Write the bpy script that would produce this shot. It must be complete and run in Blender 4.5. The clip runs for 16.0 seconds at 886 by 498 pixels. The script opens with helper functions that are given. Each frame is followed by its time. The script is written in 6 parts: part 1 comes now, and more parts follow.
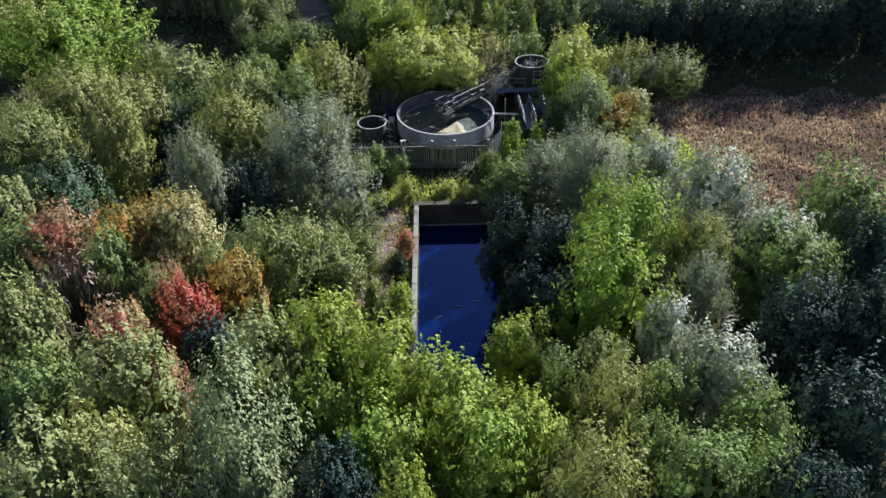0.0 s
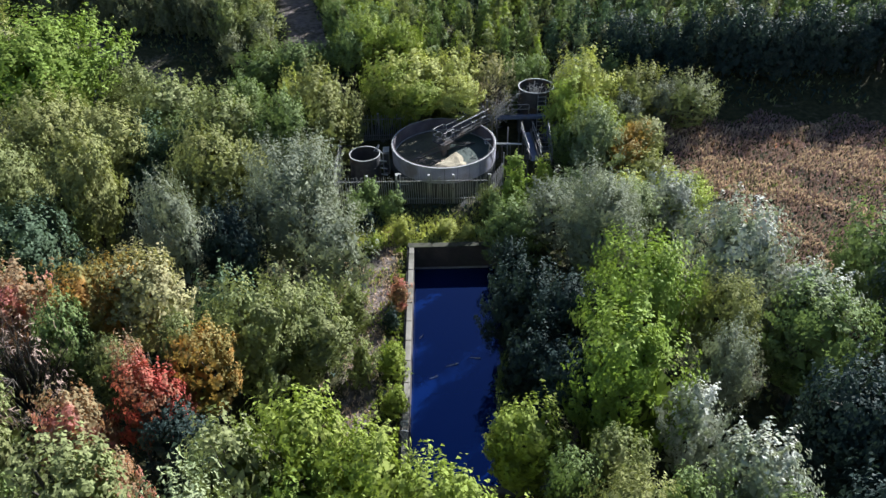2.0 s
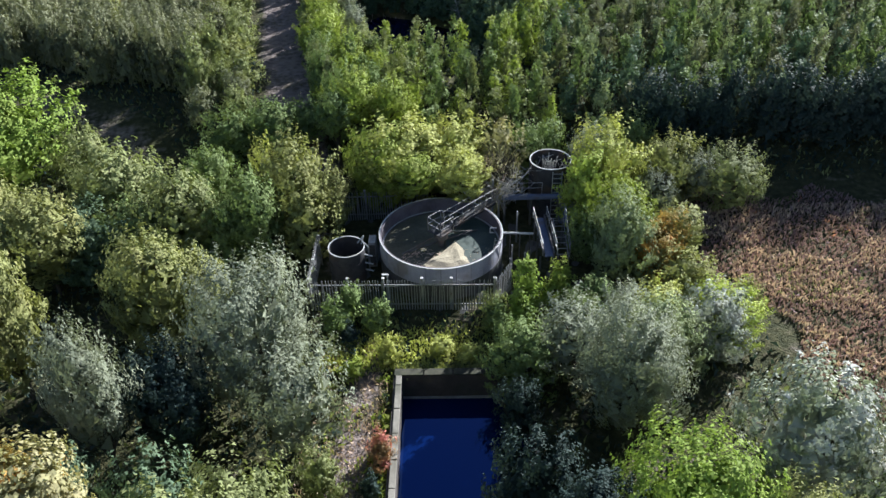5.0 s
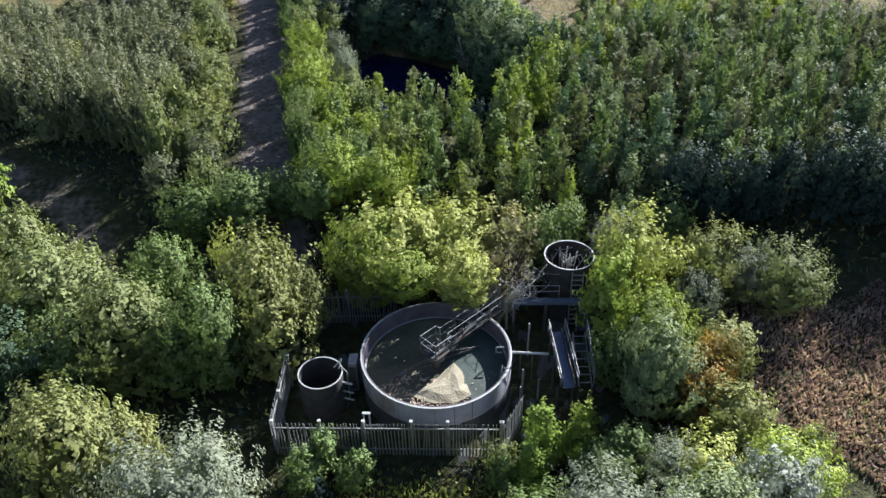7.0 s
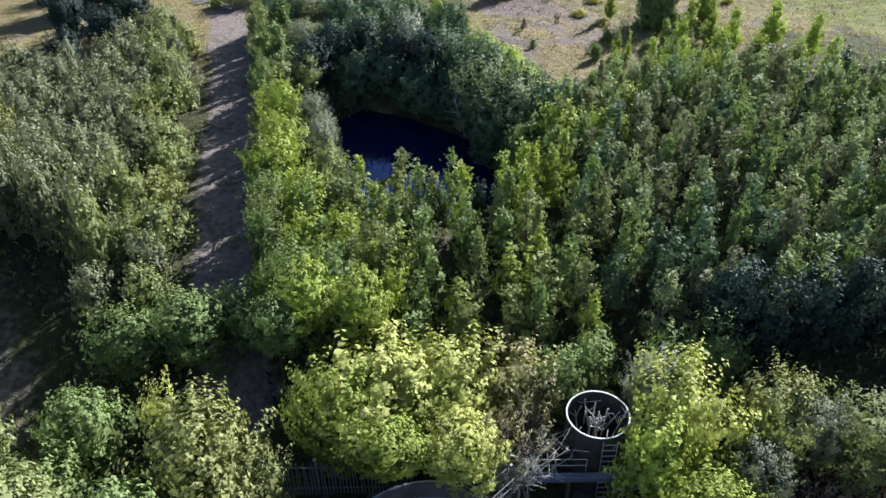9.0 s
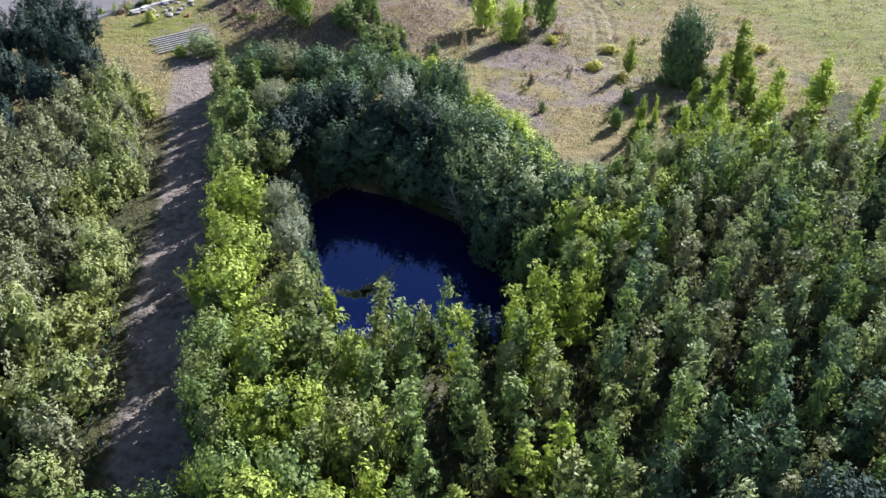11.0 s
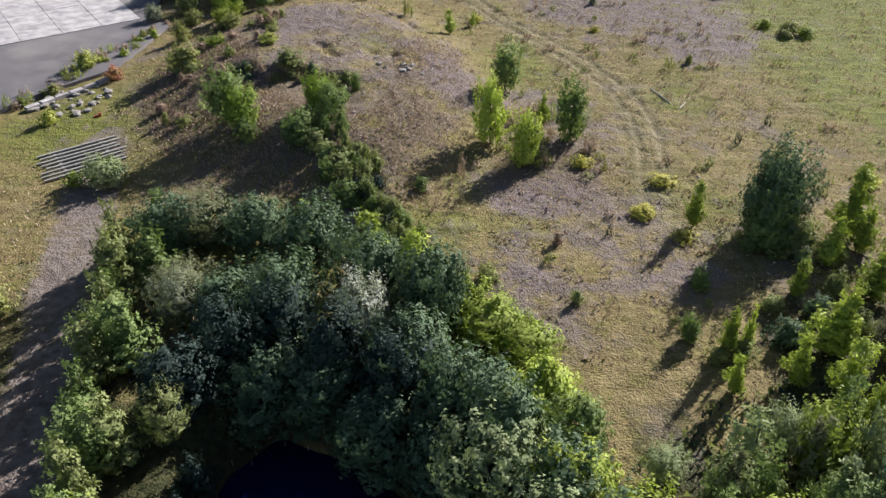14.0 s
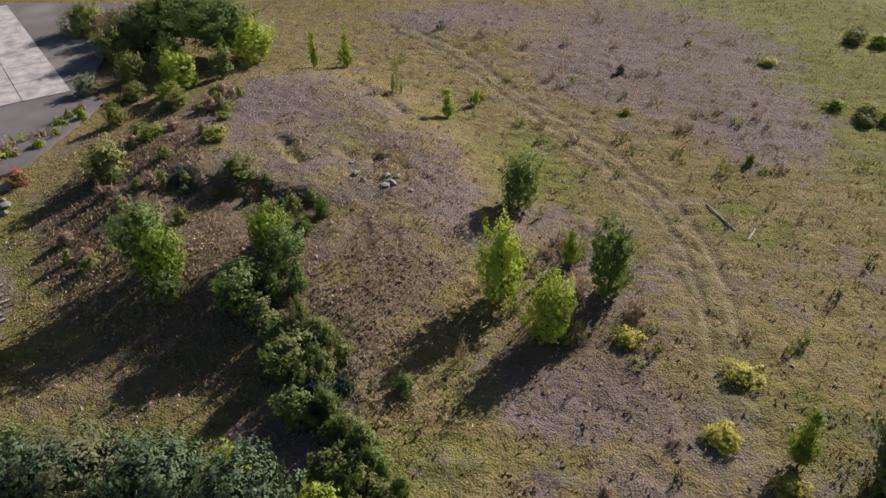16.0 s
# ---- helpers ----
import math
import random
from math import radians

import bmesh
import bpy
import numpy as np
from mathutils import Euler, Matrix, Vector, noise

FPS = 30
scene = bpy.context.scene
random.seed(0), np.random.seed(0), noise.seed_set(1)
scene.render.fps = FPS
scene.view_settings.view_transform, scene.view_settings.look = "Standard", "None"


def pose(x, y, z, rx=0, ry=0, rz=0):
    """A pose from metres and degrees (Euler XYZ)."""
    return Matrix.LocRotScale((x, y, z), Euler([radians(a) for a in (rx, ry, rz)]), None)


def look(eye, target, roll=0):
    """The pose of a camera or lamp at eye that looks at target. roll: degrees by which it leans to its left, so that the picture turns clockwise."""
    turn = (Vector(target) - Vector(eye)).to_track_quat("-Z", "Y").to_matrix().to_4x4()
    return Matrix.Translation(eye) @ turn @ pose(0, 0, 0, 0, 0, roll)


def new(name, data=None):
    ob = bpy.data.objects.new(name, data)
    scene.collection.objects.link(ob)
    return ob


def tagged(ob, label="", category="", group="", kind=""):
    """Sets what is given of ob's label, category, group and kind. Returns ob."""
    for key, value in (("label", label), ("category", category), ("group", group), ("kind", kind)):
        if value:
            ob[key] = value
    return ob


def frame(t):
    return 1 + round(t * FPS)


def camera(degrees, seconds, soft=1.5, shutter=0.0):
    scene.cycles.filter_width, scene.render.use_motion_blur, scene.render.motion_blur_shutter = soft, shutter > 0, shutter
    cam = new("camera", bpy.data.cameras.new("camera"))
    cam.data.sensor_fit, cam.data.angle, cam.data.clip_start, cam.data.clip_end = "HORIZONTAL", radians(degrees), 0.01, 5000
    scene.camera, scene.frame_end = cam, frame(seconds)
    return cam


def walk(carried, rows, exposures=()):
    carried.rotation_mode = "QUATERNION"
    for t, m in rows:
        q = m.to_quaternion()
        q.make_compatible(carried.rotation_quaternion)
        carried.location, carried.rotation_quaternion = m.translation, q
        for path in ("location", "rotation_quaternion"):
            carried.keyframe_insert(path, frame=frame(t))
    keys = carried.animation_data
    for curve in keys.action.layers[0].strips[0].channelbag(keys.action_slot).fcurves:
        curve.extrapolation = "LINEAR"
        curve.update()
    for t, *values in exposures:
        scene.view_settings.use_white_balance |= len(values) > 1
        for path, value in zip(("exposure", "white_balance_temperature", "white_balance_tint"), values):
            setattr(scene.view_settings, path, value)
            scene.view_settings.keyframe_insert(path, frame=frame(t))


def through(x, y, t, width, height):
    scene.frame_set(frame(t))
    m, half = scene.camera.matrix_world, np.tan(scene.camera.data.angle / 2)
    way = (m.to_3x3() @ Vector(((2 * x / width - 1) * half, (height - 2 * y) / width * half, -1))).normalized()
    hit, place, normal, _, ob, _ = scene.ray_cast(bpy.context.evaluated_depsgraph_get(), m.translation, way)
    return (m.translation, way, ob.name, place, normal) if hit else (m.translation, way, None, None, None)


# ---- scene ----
cam = camera(60.62, 16.0, soft=1.5)
# seconds, place, pitch, lean to the right, heading
ROWS = [
    (0, 0.000, 0.000, 30.000, -36.572, 1.412, -0.000),
    (0.5, 0.122, 1.335, 29.993, -36.587, 1.445, 0.066),
    (1, 0.212, 2.560, 29.982, -36.579, 1.477, 0.114),
    (1.5, 0.277, 3.719, 29.972, -36.561, 1.469, 0.124),
    (2, 0.324, 4.885, 29.966, -36.585, 1.422, 0.141),
    (2.5, 0.370, 6.188, 29.968, -36.601, 1.318, 0.159),
    (3, 0.440, 7.736, 29.972, -36.613, 1.323, 0.196),
    (3.5, 0.522, 9.502, 29.975, -36.621, 1.318, 0.227),
    (4, 0.652, 11.439, 29.980, -36.565, 1.270, 0.318),
    (6.5, 1.448, 23.118, 30.052, -36.239, 1.305, 1.200),
    (7, 1.497, 25.906, 30.051, -36.270, 1.236, 1.254),
    (7.5, 1.499, 28.736, 30.046, -36.259, 1.187, 1.142),
    (8, 1.406, 31.567, 30.047, -36.134, 1.164, 0.981),
    (10.5, 1.541, 45.622, 30.026, -35.241, 1.052, 0.521),
    (11, 1.636, 49.021, 30.026, -35.155, 1.063, 0.519),
    (11.5, 1.775, 52.539, 30.033, -35.066, 1.102, 0.518),
    (12, 1.932, 56.309, 30.040, -35.047, 1.103, 0.559),
    (12.5, 2.059, 60.259, 30.047, -35.032, 1.096, 0.573),
    (13, 2.155, 64.322, 30.051, -34.967, 1.071, 0.538),
    (13.5, 2.208, 68.490, 30.049, -34.855, 0.932, 0.408),
    (14, 2.209, 72.783, 30.048, -34.711, 0.794, 0.281),
    (14.5, 2.234, 77.209, 30.044, -34.584, 0.641, 0.178),
    (15, 2.330, 81.759, 30.028, -34.448, 0.534, 0.148),
    (15.5, 2.456, 86.345, 30.016, -34.277, 0.483, 0.170),
    (16, 2.561, 90.941, 30.009, -34.052, 0.465, 0.212),
]
walk(cam, [(t, pose(x, y, z, 90 + pitch, 0, yaw) @ pose(0, 0, 0, 0, 0, -lean)) for t, x, y, z, pitch, lean, yaw in ROWS],
     exposures=[(0, 1.34, 5740, 10.5), (3, 1.47, 5700, 10.5), (8, 1.53, 5680, 10.5), (10.5, 1.72, 5740, 10.5), (12.5, 1.64, 5900, 10.5), (13.5, 1.33, 6130, 10), (14.5, 0.97, 6400, 11), (16, 0.58, 6800, 13)])

# ---- light ----
SUN_AZ, SUN_EL = 41.0, 26.5
world = bpy.data.worlds.new("sky")
scene.world = world
world.use_nodes = True
_sky = world.node_tree.nodes.new("ShaderNodeTexSky")
_sky.sky_type, _sky.sun_disc = "NISHITA", False
_sky.sun_elevation, _sky.sun_rotation = radians(SUN_EL), radians(SUN_AZ)
_bg = world.node_tree.nodes["Background"]
_bg.inputs["Strength"].default_value = 0.043
world.node_tree.links.new(_sky.outputs[0], _bg.inputs[0])
_lamp = bpy.data.lights.new("sun", "SUN")
_lamp.energy, _lamp.angle, _lamp.color = 5.0, radians(0.6), (1.0, 0.95, 0.85)
sun = new("sun", _lamp)
_dir = Vector((math.sin(radians(SUN_AZ)) * math.cos(radians(SUN_EL)), math.cos(radians(SUN_AZ)) * math.cos(radians(SUN_EL)), math.sin(radians(SUN_EL))))
sun.matrix_world = look(Vector((40, 60, 60)), Vector((40, 60, 60)) - _dir)

# ---- materials ----


class Nodes:
    """A small wrapper to write node trees in few lines."""

    def __init__(self, name):
        self.mat = bpy.data.materials.new(name)
        self.mat.use_nodes = True
        self.t = self.mat.node_tree
        self.bsdf = self.t.nodes["Principled BSDF"]
        self.out = self.t.nodes["Material Output"]

    def put(self, kind, inputs=(), **props):
        n = self.t.nodes.new("ShaderNode" + kind)
        for k, v in props.items():
            if k == "operation":
                n.operation = v
            elif k == "blend":
                n.blend_type = v
            elif k == "attr":
                n.attribute_name = v
            elif k == "data":
                n.data_type = v
        for k, v in dict(inputs).items():
            if hasattr(v, "is_linked"):
                self.t.links.new(v, n.inputs[k])
            else:
                n.inputs[k].default_value = v
        return n

    def noise(self, scale, detail=4, where=None):
        i = {"Scale": scale, "Detail": detail}
        if where is not None:
            i["Vector"] = where
        return self.put("TexNoise", i).outputs["Fac"]

    def mix(self, fac, a, b, blend="MIX"):
        n = self.t.nodes.new("ShaderNodeMix")
        n.data_type, n.blend_type = "RGBA", blend
        for idx, v in ((0, fac), (6, a), (7, b)):
            if hasattr(v, "is_linked"):
                self.t.links.new(v, n.inputs[idx])
            else:
                n.inputs[idx].default_value = v if idx == 0 else (*v[:3], 1)
        return n.outputs[2]

    def math(self, op, a, b=0.0):
        n = self.t.nodes.new("ShaderNodeMath")
        n.operation = op
        for idx, v in ((0, a), (1, b)):
            if hasattr(v, "is_linked"):
                self.t.links.new(v, n.inputs[idx])
            else:
                n.inputs[idx].default_value = v
        return n.outputs[0]

    def ramp(self, v, lo, hi):
        n = self.t.nodes.new("ShaderNodeMapRange")
        n.clamp = True
        self.t.links.new(v, n.inputs[0])
        n.inputs[1].default_value, n.inputs[2].default_value = lo, hi
        return n.outputs[0]

    def set(self, **kw):
        for k, v in kw.items():
            s = self.bsdf.inputs[k.replace("_", " ")]
            if hasattr(v, "is_linked"):
                self.t.links.new(v, s)
            else:
                s.default_value = v
        return self

    def bump(self, v, strength=0.4, distance=0.05):
        b = self.put("Bump", {"Height": v, "Strength": strength, "Distance": distance})
        self.t.links.new(b.outputs[0], self.bsdf.inputs["Normal"])
        return self


def surface(name, a, b, scale=3.0, rough=0.8, metal=0.0, bump=0.3, fine=30.0, stain=None, dist=0.02):
    """Two-tone material with grain and stains at two scales."""
    m = Nodes(name)
    pos = m.put("TexCoord").outputs["Object"]
    c = m.mix(m.ramp(m.noise(scale, 6, pos), 0.32, 0.68), a, b)
    g = m.noise(fine, 4, pos)
    c = m.mix(m.math("MULTIPLY", m.ramp(g, 0.3, 0.75), 0.35), c, (a[0] * 0.45, a[1] * 0.45, a[2] * 0.45))
    if stain:
        c = m.mix(m.math("MULTIPLY", m.ramp(m.noise(scale * 0.45, 7, pos), 0.54, 0.68), 0.75), c, stain)
    m.set(Base_Color=c, Roughness=rough, Metallic=metal)
    m.bump(g, bump, dist)
    return m.mat


LEAF = {}


def leaf_material(key, col, dry, through=0.42, patch=(0.45, 0.72, 0.6)):
    """Leaves: a dull face, light that shines through, and leaf-to-leaf, tuft and tree variation."""
    m = Nodes("leaf_" + key)
    col, dry = (col[0] * 2.85, col[1] * 2.55, col[2] * 3.7), (dry[0] * 2.55, dry[1] * 2.3, dry[2] * 3.0)
    geo = m.put("NewGeometry").outputs
    pos = m.put("TexCoord").outputs["Object"]
    rnd = geo["Random Per Island"]
    tree_rnd = m.put("ObjectInfo").outputs["Random"]
    c = m.mix(m.ramp(rnd, 0.0, 1.0), tuple(v * 0.74 for v in col), tuple(min(1, v * 1.42) for v in col))
    tuft = m.ramp(m.noise(1.7, 2, pos), 0.36, 0.64)
    c = m.mix(m.math("MULTIPLY", m.math("SUBTRACT", 1.0, tuft), 0.30), c, tuple(v * 0.55 for v in col))
    c = m.mix(m.math("MULTIPLY", m.ramp(m.noise(0.7, 3, pos), patch[0], patch[1]), patch[2]), c, dry)
    c = m.mix(m.math("MULTIPLY", m.ramp(tree_rnd, 0, 1), 0.35), c, tuple(v * 0.6 for v in col))
    m.set(Base_Color=c, Roughness=0.6, Specular_IOR_Level=0.07)
    warm = m.mix(0.45, c, (col[0] * 2.0, col[1] * 2.1, col[2] * 0.9))
    tr = m.put("BsdfTranslucent", {"Color": warm})
    mixer = m.put("MixShader", {"Fac": through * 0.5})
    m.t.links.new(m.bsdf.outputs[0], mixer.inputs[1])
    m.t.links.new(tr.outputs[0], mixer.inputs[2])
    m.t.links.new(mixer.outputs[0], m.out.inputs[0])
    LEAF[key] = m.mat
    return m.mat


leaf_material("bright", (0.076, 0.116, 0.016), (0.105, 0.125, 0.028))
leaf_material("yellowgreen", (0.092, 0.126, 0.018), (0.125, 0.138, 0.034))
leaf_material("yellow", (0.140, 0.165, 0.034), (0.185, 0.190, 0.058))
leaf_material("lime", (0.132, 0.176, 0.026), (0.165, 0.182, 0.036))
leaf_material("olive", (0.088, 0.104, 0.028), (0.130, 0.132, 0.040))
leaf_material("olivegreen", (0.076, 0.096, 0.028), (0.112, 0.120, 0.044))
leaf_material("green", (0.062, 0.092, 0.024), (0.092, 0.116, 0.036))
leaf_material("deep", (0.038, 0.062, 0.026), (0.058, 0.082, 0.036), 0.34)
# near-black green: deep shade on the crowns is put into this colour
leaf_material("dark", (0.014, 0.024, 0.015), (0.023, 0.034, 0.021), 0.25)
leaf_material("scrub", (0.066, 0.078, 0.032), (0.102, 0.108, 0.048), 0.34)
leaf_material("grey", (0.080, 0.098, 0.048), (0.112, 0.130, 0.072), 0.36)
leaf_material("pale", (0.088, 0.116, 0.042), (0.135, 0.158, 0.070), 0.38)
leaf_material("white", (0.090, 0.112, 0.056), (0.25, 0.275, 0.195), 0.30, (0.46, 0.60, 0.85))
leaf_material("cream", (0.115, 0.122, 0.042), (0.19, 0.175, 0.085))
leaf_material("tan", (0.135, 0.110, 0.062), (0.17, 0.15, 0.10), 0.28)
leaf_material("red", (0.155, 0.044, 0.024), (0.110, 0.085, 0.038), 0.6, (0.46, 0.58, 0.85))
leaf_material("pink", (0.180, 0.085, 0.050), (0.105, 0.102, 0.042), 0.55, (0.40, 0.50, 0.95))
leaf_material("orange", (0.175, 0.110, 0.024), (0.080, 0.100, 0.030), 0.55, (0.40, 0.50, 0.95))
leaf_material("flower", (0.165, 0.170, 0.028), (0.14, 0.15, 0.045))
leaf_material("heather", (0.100, 0.074, 0.052), (0.165, 0.135, 0.086), 0.35)
leaf_material("straw", (0.200, 0.168, 0.092), (0.25, 0.22, 0.13), 0.3)
leaf_material("gravelweed", (0.112, 0.090, 0.060), (0.150, 0.126, 0.084), 0.3)

BARK = surface("bark", (0.050, 0.042, 0.032), (0.095, 0.082, 0.066), 5, 0.9, fine=40)
DEADWOOD = surface("bleached_wood", (0.38, 0.36, 0.33), (0.55, 0.53, 0.49), 6, 0.85, fine=50)
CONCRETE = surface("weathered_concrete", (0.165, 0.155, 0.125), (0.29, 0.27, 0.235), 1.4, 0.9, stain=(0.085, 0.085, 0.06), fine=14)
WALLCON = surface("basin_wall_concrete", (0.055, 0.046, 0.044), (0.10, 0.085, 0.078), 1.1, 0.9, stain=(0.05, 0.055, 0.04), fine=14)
# darker concrete, for the far coping only
DARKCON = surface("dark_concrete", (0.030, 0.034, 0.020), (0.070, 0.066, 0.045), 2.2, 0.95, stain=(0.05, 0.06, 0.02), fine=20)
SLABCON = surface("pale_concrete", (0.30, 0.275, 0.30), (0.54, 0.51, 0.52), 0.9, 0.9, stain=(0.22, 0.195, 0.22), fine=7)
ASPHALT = surface("asphalt", (0.100, 0.090, 0.105), (0.150, 0.136, 0.150), 0.3, 0.92, stain=(0.20, 0.185, 0.185), fine=18)
# upper panels, lightened in colour to read as the lit course
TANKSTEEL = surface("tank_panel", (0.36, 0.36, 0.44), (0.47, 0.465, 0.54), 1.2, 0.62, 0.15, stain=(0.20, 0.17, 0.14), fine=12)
# lower panels: the shade behind the fence is painted into their colour
SHADESTEEL = surface("shaded_stained_panel", (0.055, 0.058, 0.062), (0.105, 0.105, 0.115), 1.2, 0.7, 0.1, stain=(0.04, 0.05, 0.025), fine=12)
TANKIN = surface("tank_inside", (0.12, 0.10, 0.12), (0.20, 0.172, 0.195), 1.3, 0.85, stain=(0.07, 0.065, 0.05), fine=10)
GALV = surface("galvanised_steel", (0.34, 0.34, 0.35), (0.48, 0.48, 0.48), 4, 0.5, 0.45, stain=(0.25, 0.22, 0.19), fine=40)
BLACKSTEEL = surface("dark_steel", (0.035, 0.035, 0.04), (0.075, 0.072, 0.075), 2, 0.7, 0.2, stain=(0.10, 0.065, 0.045), fine=20)
RUSTY = surface("dull_steel", (0.085, 0.082, 0.085), (0.15, 0.145, 0.145), 3, 0.65, 0.3, stain=(0.15, 0.085, 0.05), fine=40)
FENCE = surface("fence_steel", (0.32, 0.32, 0.335), (0.46, 0.46, 0.47), 4, 0.5, 0.5, stain=(0.14, 0.11, 0.09), fine=40)
RIM = surface("rim_steel", (0.44, 0.44, 0.44), (0.58, 0.58, 0.57), 3, 0.5, 0.2, stain=(0.36, 0.34, 0.31), fine=30)
BLUESTEEL = surface("painted_trough", (0.11, 0.135, 0.22), (0.16, 0.185, 0.27), 3, 0.65, 0.1, stain=(0.13, 0.11, 0.10), fine=24)
SLUDGE = surface("dried_sludge", (0.070, 0.072, 0.048), (0.20, 0.185, 0.125), 0.42, 0.95, stain=(0.055, 0.058, 0.040), fine=6, bump=0.7, dist=0.06)
WETSLUDGE = surface("wet_sludge", (0.045, 0.066, 0.058), (0.085, 0.110, 0.090), 0.9, 0.75, stain=(0.012, 0.013, 0.016), fine=8)
# pale crust whose colour also holds the patch of sun on it
SUNCRUST = surface("dry_crust", (0.26, 0.225, 0.155), (0.42, 0.37, 0.265), 1.1, 0.95, stain=(0.17, 0.145, 0.10), fine=9, bump=0.7, dist=0.05)
RAILSTEEL = surface("dull_rail_steel", (0.20, 0.20, 0.21), (0.32, 0.32, 0.33), 4, 0.55, 0.35, stain=(0.16, 0.12, 0.09), fine=40)
TIMBER = surface("grey_timber", (0.25, 0.235, 0.225), (0.38, 0.36, 0.34), 3, 0.85, fine=50)
STONE = surface("rubble_stone", (0.21, 0.19, 0.185), (0.34, 0.315, 0.305), 4, 0.9, fine=30)
REDPLASTIC = surface("faded_red_plastic", (0.42, 0.07, 0.04), (0.50, 0.12, 0.07), 5, 0.6)


def water_material(name, deep, scum):
    m = Nodes(name)
    pos = m.put("TexCoord").outputs["Object"]
    c = m.mix(m.ramp(m.noise(0.22, 4, pos), 0.50, 0.78), deep, scum)
    # the mirrored sky's blue is put into the specular tint
    m.set(Base_Color=c, Roughness=0.04, IOR=1.6, Specular_IOR_Level=1.0, Specular_Tint=(0.11, 0.27, 1.0, 1))
    m.bump(m.noise(1.2, 2, pos), 0.03, 0.02)
    return m.mat


WATER = water_material("basin_water", (0.002, 0.009, 0.055), (0.003, 0.011, 0.060))
PONDWATER = water_material("pond_water", (0.005, 0.007, 0.048), (0.010, 0.010, 0.042))

# ---- the lie of the land ----
FEET = np.array([(1.5, 114), (3.4, 120), (6, 125), (7.5, 131), (6, 143), (0, 154), (-8, 161), (-20, 158), (-24, 141), (-22, 132), (-17.5, 123), (-10, 119), (-5.5, 115.5), (-2.5, 111)])
POND = np.array([(-5.2, 78.8), (-6.2, 85), (-7.6, 91), (-8.2, 95.5), (-6, 98), (-2.5, 96.4), (1.5, 93.4), (4.6, 90.2), (7, 86.6), (7.2, 83), (4, 79.5), (0, 78.2)])
BASIN = (-1.6, 4.6, 25.5, 43.25)


def smooth(a, b, v):
    t = np.clip((v - a) / (b - a), 0, 1)
    return t * t * (3 - 2 * t)


def inside(poly, x, y):
    """Distance to a polygon's edge, positive within it."""
    d = np.full(np.shape(x), 1e9)
    within = np.zeros(np.shape(x), bool)
    for (ax, ay), (bx, by) in zip(poly, np.roll(poly, -1, 0)):
        ex, ey = bx - ax, by - ay
        t = np.clip(((x - ax) * ex + (y - ay) * ey) / (ex * ex + ey * ey), 0, 1)
        d = np.minimum(d, np.hypot(x - ax - t * ex, y - ay - t * ey))
        cross = (ay > y) != (by > y)
        if ey:
            within ^= cross & (x < ex * (y - ay) / ey + ax)
    return np.where(within, d, -d)


BANK_NEAR = np.array([(-9.2, 140.6), (-8.3, 138.6), (-7.2, 136.6)])
BANK_FAR = np.array([(-5.0, 153.6), (-2.4, 150.2), (-0.6, 146.8)])


def along(line, x, y):
    """Signed distance to an open line."""
    d, s = np.full(np.shape(x), 1e9), np.ones(np.shape(x))
    for (ax, ay), (bx, by) in zip(line[:-1], line[1:]):
        ex, ey = bx - ax, by - ay
        t = np.clip(((x - ax) * ex + (y - ay) * ey) / (ex * ex + ey * ey), 0, 1)
        dd = np.hypot(x - ax - t * ex, y - ay - t * ey)
        s = np.where(dd < d, np.sign((x - ax) * ey - (y - ay) * ex), s)
        d = np.minimum(d, dd)
    return d * s


def hill_grid():
    """The mound's height over its foot, smoothed, every metre from (-45, 95)."""
    gx, gy = np.meshgrid(np.arange(-45, 26.0), np.arange(95, 181.0))
    h = 2.4 * smooth(-0.5, 6.0, inside(FEET, gx, gy))
    for _ in range(3):
        for axis in (0, 1):
            h = (np.roll(h, 2, axis) + np.roll(h, 1, axis) + h + np.roll(h, -1, axis) + np.roll(h, -2, axis)) / 5
    return h


HILL = hill_grid()


def hill_height(x, y):
    u, v = np.clip(x + 45, 0, 69.999), np.clip(y - 95, 0, 84.999)
    i, j = u.astype(int), v.astype(int)
    fu, fv = u - i, v - j
    return (HILL[j, i] * (1 - fu) + HILL[j, i + 1] * fu) * (1 - fv) + (HILL[j + 1, i] * (1 - fu) + HILL[j + 1, i + 1] * fu) * fv


